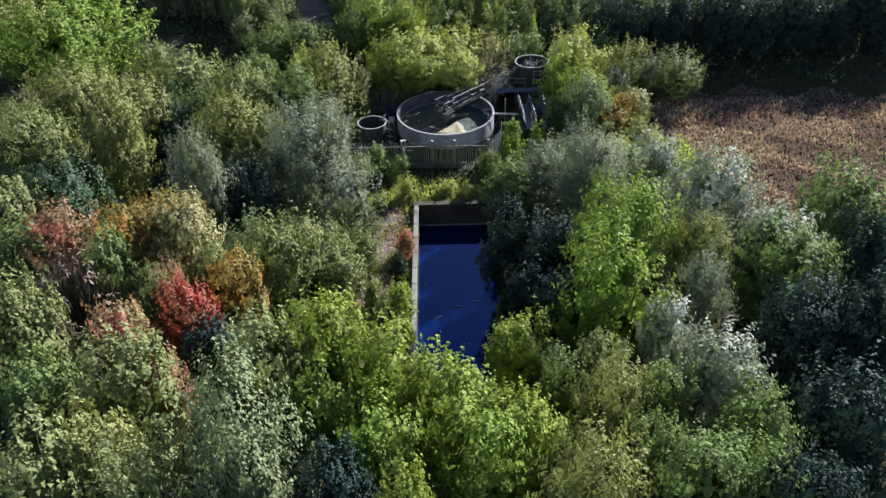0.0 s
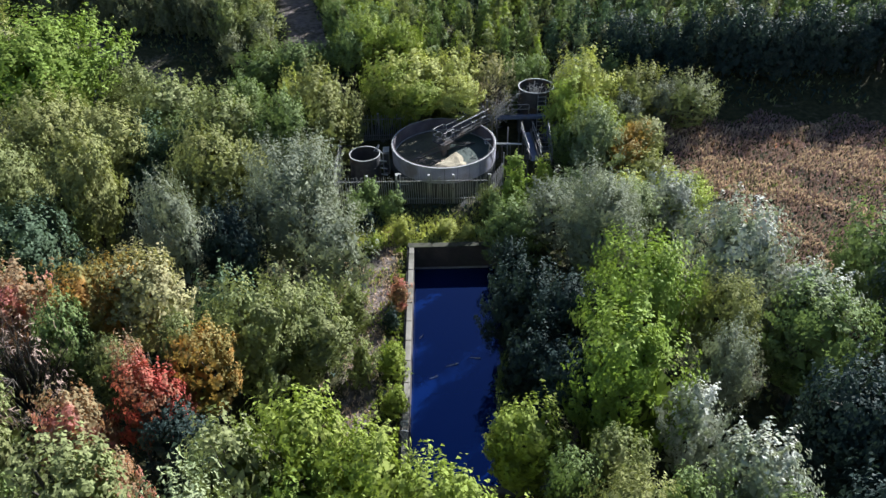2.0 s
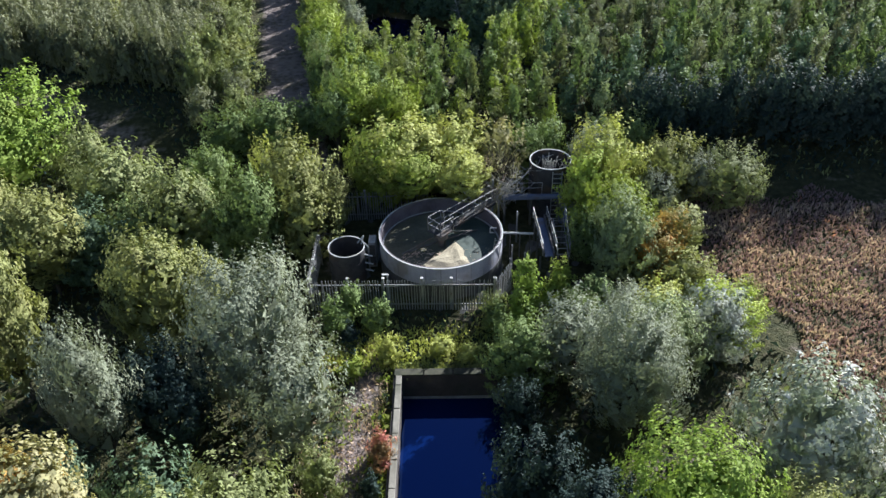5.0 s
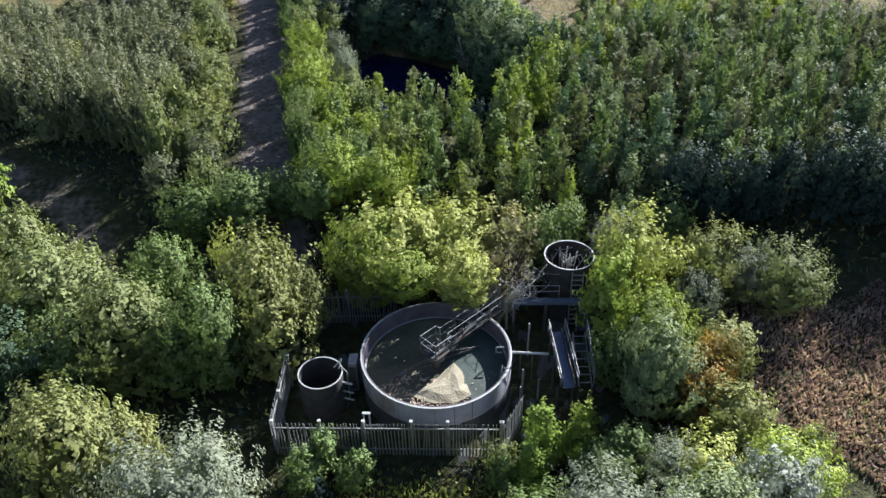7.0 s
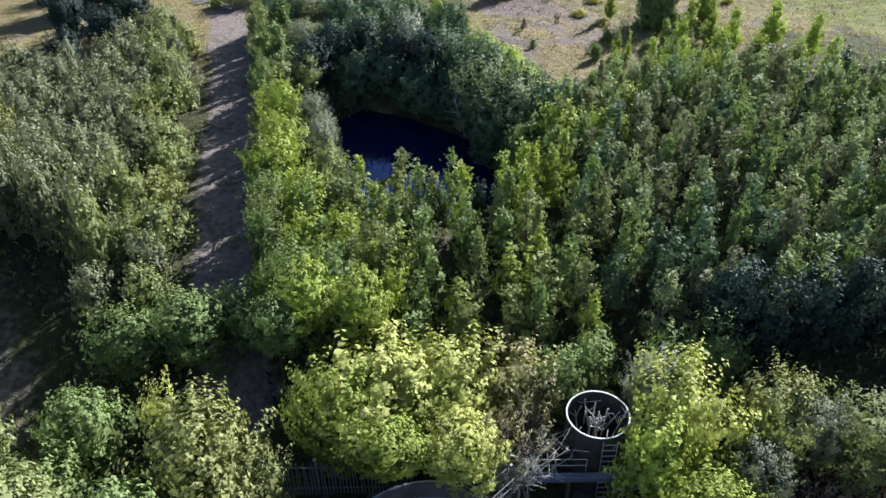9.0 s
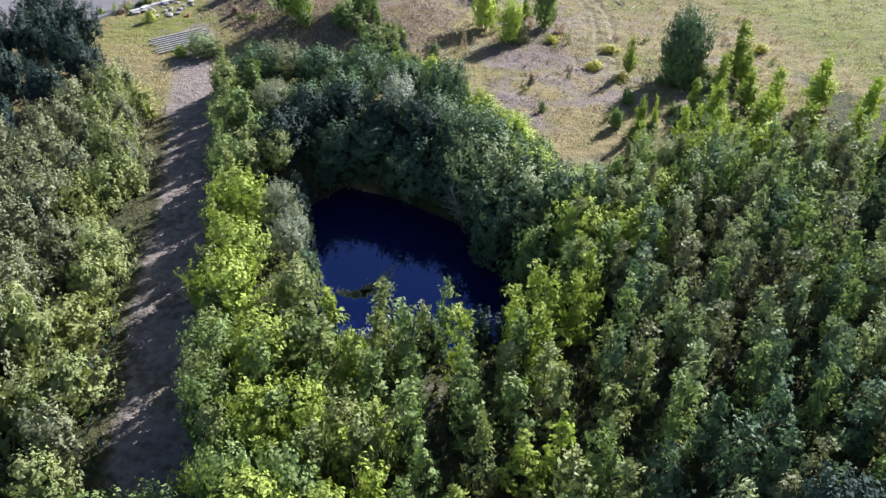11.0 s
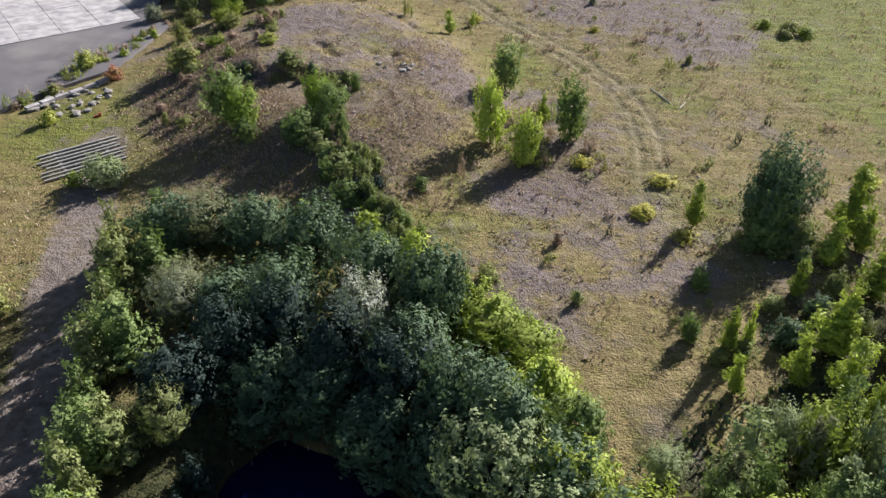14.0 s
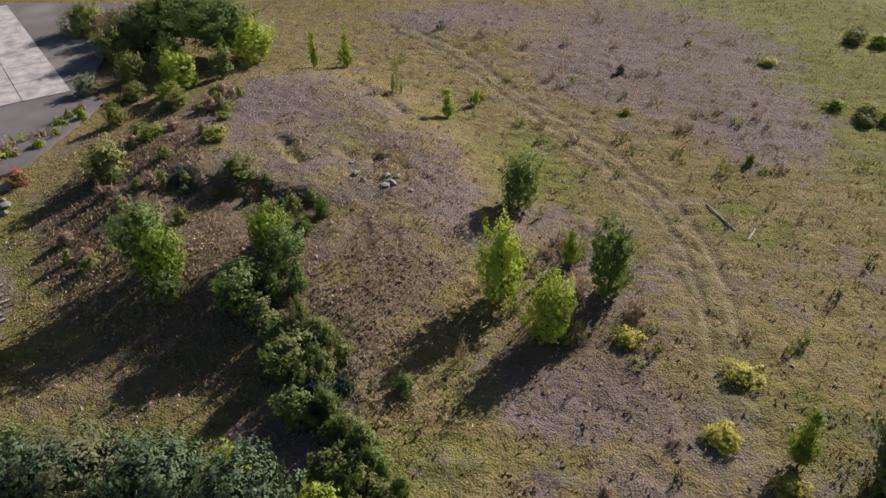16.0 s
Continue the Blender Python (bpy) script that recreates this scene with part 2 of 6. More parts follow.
def ground_height(x, y):
    x, y = np.asarray(x, float), np.asarray(y, float)
    z = 1.3 + 2.5 * smooth(60, 72, y)
    z = z + 0.16 * np.sin(x * 0.23 + 1.3 * np.sin(y * 0.11)) * np.sin(y * 0.19 + 0.6) * smooth(52, 75, np.hypot(x, y - 20))
    z = z + hill_height(x, y)
    brow = y - (133.4 - 0.33 * (x + 8) + 0.2 * np.sin(x * 1.1))
    z = z + smooth(-17.5, -14.5, x) * smooth(-3.6, -6.0, x) * (0.4 * smooth(-1.4, 0.4, brow) * smooth(11, 2, brow) - 0.55 * smooth(0.4, -1.4, brow) * smooth(-10, -2, brow))
    for line, cut in ((BANK_NEAR, 0.35), (BANK_FAR, 0.3)):
        z = z - cut * smooth(0.75, 0.1, np.abs(along(line, x, y)))
    for hx, hy, hr in ((-2.0, 137.3, 0.7), (1.2, 135.3, 0.6), (-0.2, 136.3, 0.5), (-4.0, 138.0, 0.5), (2.0, 136.2, 0.5)):
        z = z - 0.5 * smooth(hr, 0.1, np.hypot(x - hx, y - hy))
    p = inside(POND, x, y)
    z = z - 3.3 * smooth(-2.2, 0.6, p)
    x0, x1, y0, y1 = BASIN
    b = np.minimum(np.minimum(x - x0, x1 - x), np.minimum(y - y0, y1 - y))
    z = np.where(b > -0.05, -2.0, z)
    return z

TRACK = np.array([(-9.5, 63), (-11, 68), (-12.6, 75), (-14.3, 81), (-15, 86), (-16.3, 93), (-18.6, 102.5), (-22, 115), (-24.5, 126)])
YARD = np.array([(-37, 75.5), (-31, 72), (-27, 69.5), (-23, 66.5), (-20, 62)])
BANKPATH = np.array([(-3.4, 44.5), (-3.6, 40), (-4.2, 34), (-4.6, 27)])
RUTS = np.array([(-2.7, 172.9), (3.4, 165.4), (7.4, 156.5), (12.2, 146.8), (15.5, 140.1), (17.4, 134.6), (17.9, 129.6), (17.6, 124.9), (17, 121), (16, 114)])


def ellipse(x, y, cx, cy, rx, ry, soft=0.8):
    return smooth(1 + soft, 1 - soft, np.hypot((x - cx) / rx, (y - cy) / ry))


def gz(x, y):
    return float(ground_height(x, y))


def spread(lo, hi, step, far):
    """Grid lines: even between lo and hi, then wider and wider out to far."""
    mid = np.arange(lo, hi + step / 2, step)
    out, d, p = [], step, hi
    while p < far:
        d *= 1.35
        p += d
        out.append(p)
    span = np.array(out) - hi
    return np.concatenate([(lo - span)[::-1], mid, hi + span])


def ground_material():
    m = Nodes("ground")
    pos = m.put("NewGeometry").outputs["Position"]
    att = m.put("Attribute", attr="cover").outputs
    sep = m.put("SeparateColor", {"Color": att["Color"]}).outputs
    n1, n2, n3 = m.noise(0.35, 8, pos), m.noise(2.2, 6, pos), m.noise(9.0, 5, pos)
    stretch = m.put("VectorMath", {0: pos, 1: (0.5, 1.7, 1.0)}, operation="MULTIPLY").outputs[0]
    n4 = m.noise(1.1, 7, stretch)

    def patch(channel, width=0.45):
        edge = m.math("ADD", channel, m.math("MULTIPLY", m.math("SUBTRACT", n2, 0.5), 1.1))
        edge = m.math("ADD", edge, m.math("MULTIPLY", m.math("SUBTRACT", n1, 0.5), 1.6))
        return m.ramp(edge, 0.5 - width / 2, 0.5 + width / 2)

    att2 = m.put("SeparateColor", {"Color": m.put("Attribute", attr="growth").outputs["Color"]}).outputs
    n5, n6 = m.noise(0.8, 6, pos), m.noise(0.16, 5, pos)
    dry = m.mix(m.ramp(n4, 0.34, 0.68), (0.166, 0.126, 0.062), (0.262, 0.204, 0.104))
    dry = m.mix(m.math("MULTIPLY", m.ramp(n5, 0.48, 0.64), 0.52), dry, (0.140, 0.134, 0.034))
    dry = m.mix(m.math("MULTIPLY", m.ramp(n6, 0.50, 0.64), 0.42), dry, (0.150, 0.142, 0.038))
    dry = m.mix(m.math("MULTIPLY", m.ramp(n1, 0.54, 0.68), 0.75), dry, (0.178, 0.142, 0.124))
    dry = m.mix(m.math("MULTIPLY", m.ramp(n2, 0.55, 0.70), 0.65), dry, (0.092, 0.072, 0.040))
    dry = m.mix(m.math("MULTIPLY", m.ramp(n3, 0.52, 0.66), 0.6), dry, (0.075, 0.062, 0.038))
    n7 = m.noise(4.2, 5, pos)
    dry = m.mix(m.math("MULTIPLY", m.ramp(n7, 0.56, 0.66), 0.55), dry, (0.098, 0.094, 0.028))
    gravel = m.mix(m.ramp(n3, 0.3, 0.7), (0.130, 0.099, 0.106), (0.192, 0.155, 0.160))
    gravel = m.mix(m.math("MULTIPLY", m.ramp(n2, 0.52, 0.68), 0.55), gravel, (0.155, 0.128, 0.082))
    gravel = m.mix(m.math("MULTIPLY", m.ramp(n5, 0.54, 0.66), 0.5), gravel, (0.120, 0.092, 0.088))
    gravel = m.mix(m.math("MULTIPLY", m.ramp(n7, 0.58, 0.68), 0.6), gravel, (0.075, 0.062, 0.045))
    green = m.mix(m.ramp(n4, 0.35, 0.65), (0.086, 0.098, 0.022), (0.172, 0.174, 0.042))
    green = m.mix(m.math("MULTIPLY", m.ramp(n5, 0.54, 0.68), 0.6), green, (0.165, 0.135, 0.075))
    bare = m.mix(m.ramp(n2, 0.35, 0.68), (0.138, 0.110, 0.104), (0.222, 0.184, 0.170))
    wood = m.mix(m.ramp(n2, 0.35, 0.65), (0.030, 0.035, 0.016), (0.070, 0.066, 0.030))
    brown = m.mix(m.ramp(n2, 0.35, 0.68), (0.098, 0.072, 0.056), (0.182, 0.140, 0.106))
    worn = m.mix(m.ramp(n3, 0.3, 0.7), (0.215, 0.180, 0.118), (0.285, 0.240, 0.165))
    c = m.mix(patch(sep["Green"]), dry, green)
    c = m.mix(patch(sep["Red"]), c, gravel)
    c = m.mix(patch(att2["Red"]), c, brown)
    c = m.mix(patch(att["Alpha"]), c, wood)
    c = m.mix(patch(sep["Blue"], 0.6), c, bare)
    c = m.mix(m.math("MULTIPLY", att2["Green"], m.ramp(n2, 0.25, 0.55)), c, worn)
    c = m.mix(m.math("MULTIPLY", att2["Blue"], m.ramp(n5, 0.35, 0.6)), c, (0.085, 0.075, 0.040))
    m.set(Base_Color=c, Roughness=0.95, Specular_IOR_Level=0.15)
    h = m.math("ADD", m.math("MULTIPLY", n2, 0.6), m.math("MULTIPLY", n3, 0.4))
    m.bump(h, 1.0, 0.30)
    return m.mat


def build_ground():
    x0, x1, y0, y1 = BASIN
    xs = np.unique(np.concatenate([spread(-50, 50, 0.7, 3500), np.arange(-20.0, 20, 0.35), [x0 - 0.35, x0 - 0.04, x1 + 0.04, x1 + 0.35]]))
    ys = np.unique(np.concatenate([spread(-2, 192, 1.0, 3500), np.arange(104.2, 172, 0.45), [y0 - 0.35, y0 - 0.04, y1 + 0.04, y1 + 0.35]]))
    X, Y = np.meshgrid(xs, ys)
    Z = ground_height(X, Y)
    road = np.abs(along(RUTS, X, Y))
    rut = np.abs(road - 0.8)
    Z = Z - 0.09 * smooth(0.4, 0.05, rut)
    lumps = np.array([noise.noise((a * 0.9, b * 0.9, 0.0)) + 0.6 * noise.noise((a * 2.3, b * 2.3, 3.0)) for a, b in zip(X.ravel(), Y.ravel())]).reshape(X.shape)
    flat = smooth(1.5, 4, np.abs(along(TRACK, X, Y)))
    Z = np.where(Z > -1.9, Z + 0.13 * lumps * flat, Z)
    n, k = X.shape
    idx = np.arange(n * k).reshape(n, k)
    quads = np.stack([idx[:-1, :-1], idx[:-1, 1:], idx[1:, 1:], idx[1:, :-1]], -1).reshape(-1, 4)
    me = quad_mesh("ground", np.stack([X, Y, Z], -1).reshape(-1, 3), quads, True)
    hill = inside(FEET, X, Y)
    # the YARD strip takes gravel's darker purple partly as painted shade
    gravel = np.maximum.reduce([0.95 * smooth(2.8, 1.2, np.abs(along(YARD, X, Y))), ellipse(X, Y, 23, 166, 13, 17), ellipse(X, Y, 28, 149, 6, 9), ellipse(X, Y, 8.6, 117.6, 4.4, 3.4), 0.9 * ellipse(X, Y, 2.3, 135, 2.6, 7), 0.95 * ellipse(X, Y, -11, 148, 6, 6),
                                ellipse(X, Y, -5, 113.6, 2.6, 3.2), 0.9 * ellipse(X, Y, 5, 176, 10, 7), 0.5 * smooth(0.5, 4, hill), 0.62 * ellipse(X, Y, 10, 129, 6, 6), 0.6 * ellipse(X, Y, 6, 108, 5, 6), 0.55 * ellipse(X, Y, 14, 112, 5, 7)])
    green = np.maximum.reduce([0.85 * smooth(25, 34, X + 0.28 * (Y - 140)) * smooth(100, 112, Y), 0.7 * ellipse(X, Y, -26, 128, 9, 8), 0.62 * smooth(1, -2, hill) * ellipse(X, Y, -8, 112, 16, 8), 0.6 * ellipse(X, Y, 2, 112, 7, 4),
                               0.75 * ellipse(X, Y, 22, 132.5, 3, 3), 0.8 * ellipse(X, Y, -2.6, 120, 1.3, 7), 0.7 * ellipse(X, Y, -4, 141, 4, 4), 0.65 * ellipse(X, Y, 9, 140, 4, 9), 0.6 * ellipse(X, Y, 4, 119, 2.4, 5), 0.6 * ellipse(X, Y, 18, 116, 4, 5)])
    brown = np.maximum.reduce([0.9 * ellipse(X, Y, -0.4, 125, 3.0, 6.5), 0.7 * ellipse(X, Y, -18.5, 130, 4, 7), 0.75 * ellipse(X, Y, -9.5, 129, 5, 5), 0.62 * ellipse(X, Y, -13, 118, 6, 3), 0.8 * ellipse(X, Y, -20, 136, 4, 12), 0.7 * ellipse(X, Y, -10.5, 121, 4, 3), 0.66 * ellipse(X, Y, 9, 120, 5, 4)])
    worn = np.maximum(0.8 * smooth(0.45, 0.08, rut) * smooth(112, 124, Y), 0.22 * smooth(2.6, 0.9, road))
    side_mark = np.abs(along(np.array([(11.4, 143.6), (12.9, 141.7), (13.9, 139.9)]), X, Y))
    cross_mark = np.minimum(np.abs(along(np.array([(20.4, 134.6), (21.8, 132.0), (22.6, 131.2)]), X, Y)), np.abs(along(np.array([(20.2, 131.6), (23.4, 132.8)]), X, Y)))
    worn = np.maximum(worn, 0.7 * smooth(0.5, 0.15, cross_mark))
    scuff = np.maximum(0.9 * smooth(0.4, 0.05, np.abs(rut - 0.42)) * smooth(112, 124, Y), smooth(0.45, 0.1, np.minimum(side_mark, cross_mark + 0.3)))
    bare = np.maximum.reduce([0.85 * smooth(2.5, 1.3, np.abs(along(TRACK, X, Y) - 0.4)), 0.45 * smooth(2.0, 0.6, np.abs(along(YARD, X, Y))), 0.8 * smooth(1.4, 0.4, np.abs(along(BANKPATH, X, Y)))])
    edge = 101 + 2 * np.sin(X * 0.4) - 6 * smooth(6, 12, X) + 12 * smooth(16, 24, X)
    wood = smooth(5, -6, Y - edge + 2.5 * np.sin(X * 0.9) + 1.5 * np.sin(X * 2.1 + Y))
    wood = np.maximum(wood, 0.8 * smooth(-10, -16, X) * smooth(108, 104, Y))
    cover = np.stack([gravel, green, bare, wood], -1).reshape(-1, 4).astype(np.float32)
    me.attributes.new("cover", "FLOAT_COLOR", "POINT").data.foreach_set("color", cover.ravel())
    growth = np.stack([brown, worn, scuff, 0 * X], -1).reshape(-1, 4).astype(np.float32)
    me.attributes.new("growth", "FLOAT_COLOR", "POINT").data.foreach_set("color", growth.ravel())
    me.materials.append(ground_material())
    return tagged(new("ground", me), "rough ground of dry grass, gravel and leaf litter", "ground", kind="structure")


# ---- mesh helpers ----


def quad_mesh(name, verts, quads, shade=False):
    me = bpy.data.meshes.new(name)
    v, q = np.asarray(verts, np.float32), np.asarray(quads, np.int32)
    me.vertices.add(len(v))
    me.vertices.foreach_set("co", v.ravel())
    me.loops.add(q.size)
    me.loops.foreach_set("vertex_index", q.ravel())
    me.polygons.add(len(q))
    me.polygons.foreach_set("loop_start", np.arange(len(q), dtype=np.int32) * q.shape[1])
    me.polygons.foreach_set("loop_total", np.full(len(q), q.shape[1], np.int32))
    me.update(calc_edges=True)
    me.polygons.foreach_set("use_smooth", np.full(len(q), shade))
    me.validate()
    return me


def leaf_tris(p, nrm, axis, length, width, fold=0.18):
    """Three-cornered leaves at p, facing nrm, pointing along axis."""
    nrm = nrm / np.maximum(np.linalg.norm(nrm, axis=1, keepdims=True), 1e-6)
    axis = axis - (axis * nrm).sum(1, keepdims=True) * nrm
    axis = axis / np.maximum(np.linalg.norm(axis, axis=1, keepdims=True), 1e-6)
    side = np.cross(nrm, axis)
    length, width = length[:, None], width[:, None]
    up = nrm * width * fold
    v = np.stack([p - axis * length * 0.5, p + axis * length * 0.1 + side * width * 0.8 + up, p + axis * length * 0.5 - side * width * 0.25], 1)
    return v.reshape(-1, 3), np.arange(len(p) * 3).reshape(-1, 3)


def tubes(runs, sides=5):
    """Tapered tubes: runs of (points, radii)."""
    V, Q, base = [], [], 0
    ang = np.arange(sides) * 2 * np.pi / sides
    for pts, rad in runs:
        pts = np.asarray(pts, float)
        for i, (p, r) in enumerate(zip(pts, rad)):
            d = pts[min(i + 1, len(pts) - 1)] - pts[max(i - 1, 0)]
            d = d / max(np.linalg.norm(d), 1e-6)
            a = np.cross(d, (1, 0, 0) if abs(d[0]) < 0.8 else (0, 1, 0))
            a /= np.linalg.norm(a)
            b = np.cross(d, a)
            V.append(p + r * (np.cos(ang)[:, None] * a + np.sin(ang)[:, None] * b))
            if i:
                for s in range(sides):
                    t = (s + 1) % sides
                    Q.append((base + (i - 1) * sides + s, base + (i - 1) * sides + t, base + i * sides + t, base + i * sides + s))
        base += len(pts) * sides
    return np.concatenate(V), np.array(Q)


def part(name, bm, material, parent, label="", kind=""):
    """One mesh object out of a bmesh, under a thing or a part."""
    me = bpy.data.meshes.new(name)
    bm.to_mesh(me)
    bm.free()
    me.materials.append(material)
    ob = new(name, me)
    ob.parent = parent
    return tagged(ob, label, kind=kind)


def thing(name, label, category, group="", kind="", at=(0, 0, 0), turn=0.0):
    ob = tagged(new(name), label, category, group, kind)
    ob.empty_display_size = 0.2
    ob.matrix_world = pose(*at, 0, 0, turn)
    return ob


def box(bm, lo, hi, bevel=0.0):
    m = Matrix.LocRotScale([(a + b) / 2 for a, b in zip(lo, hi)], None, [b - a for a, b in zip(lo, hi)])
    r = bmesh.ops.create_cube(bm, size=1, matrix=m)
    if bevel:
        es = list({e for v in r["verts"] for e in v.link_edges})
        bmesh.ops.bevel(bm, geom=es, offset=bevel, segments=1, affect="EDGES")
    return bm


def bar(bm, a, b, r=0.03, sides=6):
    """A round bar from a to b."""
    a, b = Vector(a), Vector(b)
    m = Matrix.Translation((a + b) / 2) @ (b - a).to_track_quat("Z", "Y").to_matrix().to_4x4()
    bmesh.ops.create_cone(bm, cap_ends=True, segments=sides, radius1=r, radius2=r, depth=(b - a).length, matrix=m)
    return bm


def beam(bm, a, b, w, h):
    """A square-edged member from a to b, w wide and h deep."""
    a, b = Vector(a), Vector(b)
    d = (b - a).normalized()
    s = d.cross(Vector((0, 0, 1)))
    s = s.normalized() if s.length > 0.01 else Vector((1, 0, 0))
    u = s.cross(d)
    m = Matrix((s, d, u)).transposed().to_4x4()
    m.translation = (a + b) / 2
    bmesh.ops.create_cube(bm, size=1, matrix=m @ Matrix.Diagonal((w, (b - a).length, h, 1)))
    return bm


def ring(bm, cx, cy, z0, z1, r0, r1, n=96):
    """A round wall from radius r0 out to r1."""
    rows = []
    for r, z in ((r0, z0), (r1, z0), (r1, z1), (r0, z1)):
        rows.append([bm.verts.new((cx + r * math.cos(2 * math.pi * i / n), cy + r * math.sin(2 * math.pi * i / n), z)) for i in range(n)])
    for a, b in zip(rows, rows[1:] + rows[:1]):
        for i in range(n):
            bm.faces.new((a[i], a[(i + 1) % n], b[(i + 1) % n], b[i]))
    bmesh.ops.recalc_face_normals(bm, faces=bm.faces)
    return bm


def disc(bm, cx, cy, z, r, n=64, rough=0.0):
    rows = [[bm.verts.new((cx, cy, z))]]
    steps = 10
    for k in range(1, steps + 1):
        rr = r * k / steps
        row = []
        for i in range(n):
            a = 2 * math.pi * i / n
            px, py = cx + rr * math.cos(a), cy + rr * math.sin(a)
            row.append(bm.verts.new((px, py, z + rough * noise.noise((px * 1.3, py * 1.3, 7)))))
        rows.append(row)
    for i in range(n):
        bm.faces.new((rows[0][0], rows[1][i], rows[1][(i + 1) % n]))
    for a, b in zip(rows[1:], rows[2:]):
        for i in range(n):
            bm.faces.new((a[i], b[i], b[(i + 1) % n], a[(i + 1) % n]))
    return bm


ground = build_ground()


def water_sheet(name, poly, z, mat, label):
    bm = bmesh.new()
    f = bm.faces.new([bm.verts.new((x, y, z)) for x, y in poly])
    if f.normal.z < 0:
        f.normal_flip()
    me = bpy.data.meshes.new(name)
    bm.to_mesh(me)
    bm.free()
    me.materials.append(mat)
    return tagged(new(name, me), label, "water", kind="structure")


x0, x1, y0, y1 = BASIN
water_sheet("water", [(x0, y0), (x1, y0), (x1, y1), (x0, y1)], 0.0, WATER, "still dark blue water in a concrete basin")
_c = POND.mean(0)
water_sheet("water", [tuple(_c + (p - _c) * 1.22) for p in POND], 1.2, PONDWATER, "still dark blue pond water under trees")

# ---- trees ----
rng = np.random.default_rng(7)


def unit(n, g):
    v = g.normal(size=(n, 3))
    return v / np.linalg.norm(v, axis=1, keepdims=True)


def outline(kind, r, h, low, z):
    """The crown's radius at height z."""
    if kind == "cone":
        f = np.clip((z - low) / (h - low), 0, 1)
        return r * (1 - f) ** 0.8 * np.minimum(1, 0.5 + 2.4 * f)
    if kind == "dome":
        return r * np.sqrt(np.clip(1 - ((z - low) / (h - low)) ** 2, 0.0, 1))
    zc = low + (0.36 if kind == "egg" else 0.45) * (h - low)
    up = np.clip((z - zc) / (h - zc), 0, 1)
    down = np.clip((zc - z) / (zc - low), 0, 1)
    return r * np.where(z > zc, np.sqrt(np.maximum(0, 1 - up ** 2.2)), (1 - (0.12 if kind == "egg" else 0.55) * down ** 2))


def on_outline(kind, r, h, low, n, g):
    """Points spread evenly over the crown's outline, more of them above than below, and the way out at each."""
    zs = np.linspace(low, h * 0.9995, 160)
    pr = outline(kind, r, h, low, zs)
    step = np.hypot(np.diff(pr), np.diff(zs)) * (pr[1:] + pr[:-1]) * (0.45 + 0.55 * np.linspace(0, 1, 159))
    cum = np.concatenate([[0], np.cumsum(step)])
    z = np.interp(g.random(n) * cum[-1], cum, zs)
    k, a = outline(kind, r, h, low, z), g.random(n) * 2 * np.pi
    e = 0.02 * h
    slope = (outline(kind, r, h, low, np.minimum(z + e, h)) - outline(kind, r, h, low, np.maximum(z - e, low))) / (2 * e)
    nrm = np.stack([np.cos(a), np.sin(a), np.clip(-slope, -0.6, 3)], 1)
    return np.stack([k * np.cos(a), k * np.sin(a), z], 1), nrm / np.linalg.norm(nrm, axis=1, keepdims=True)


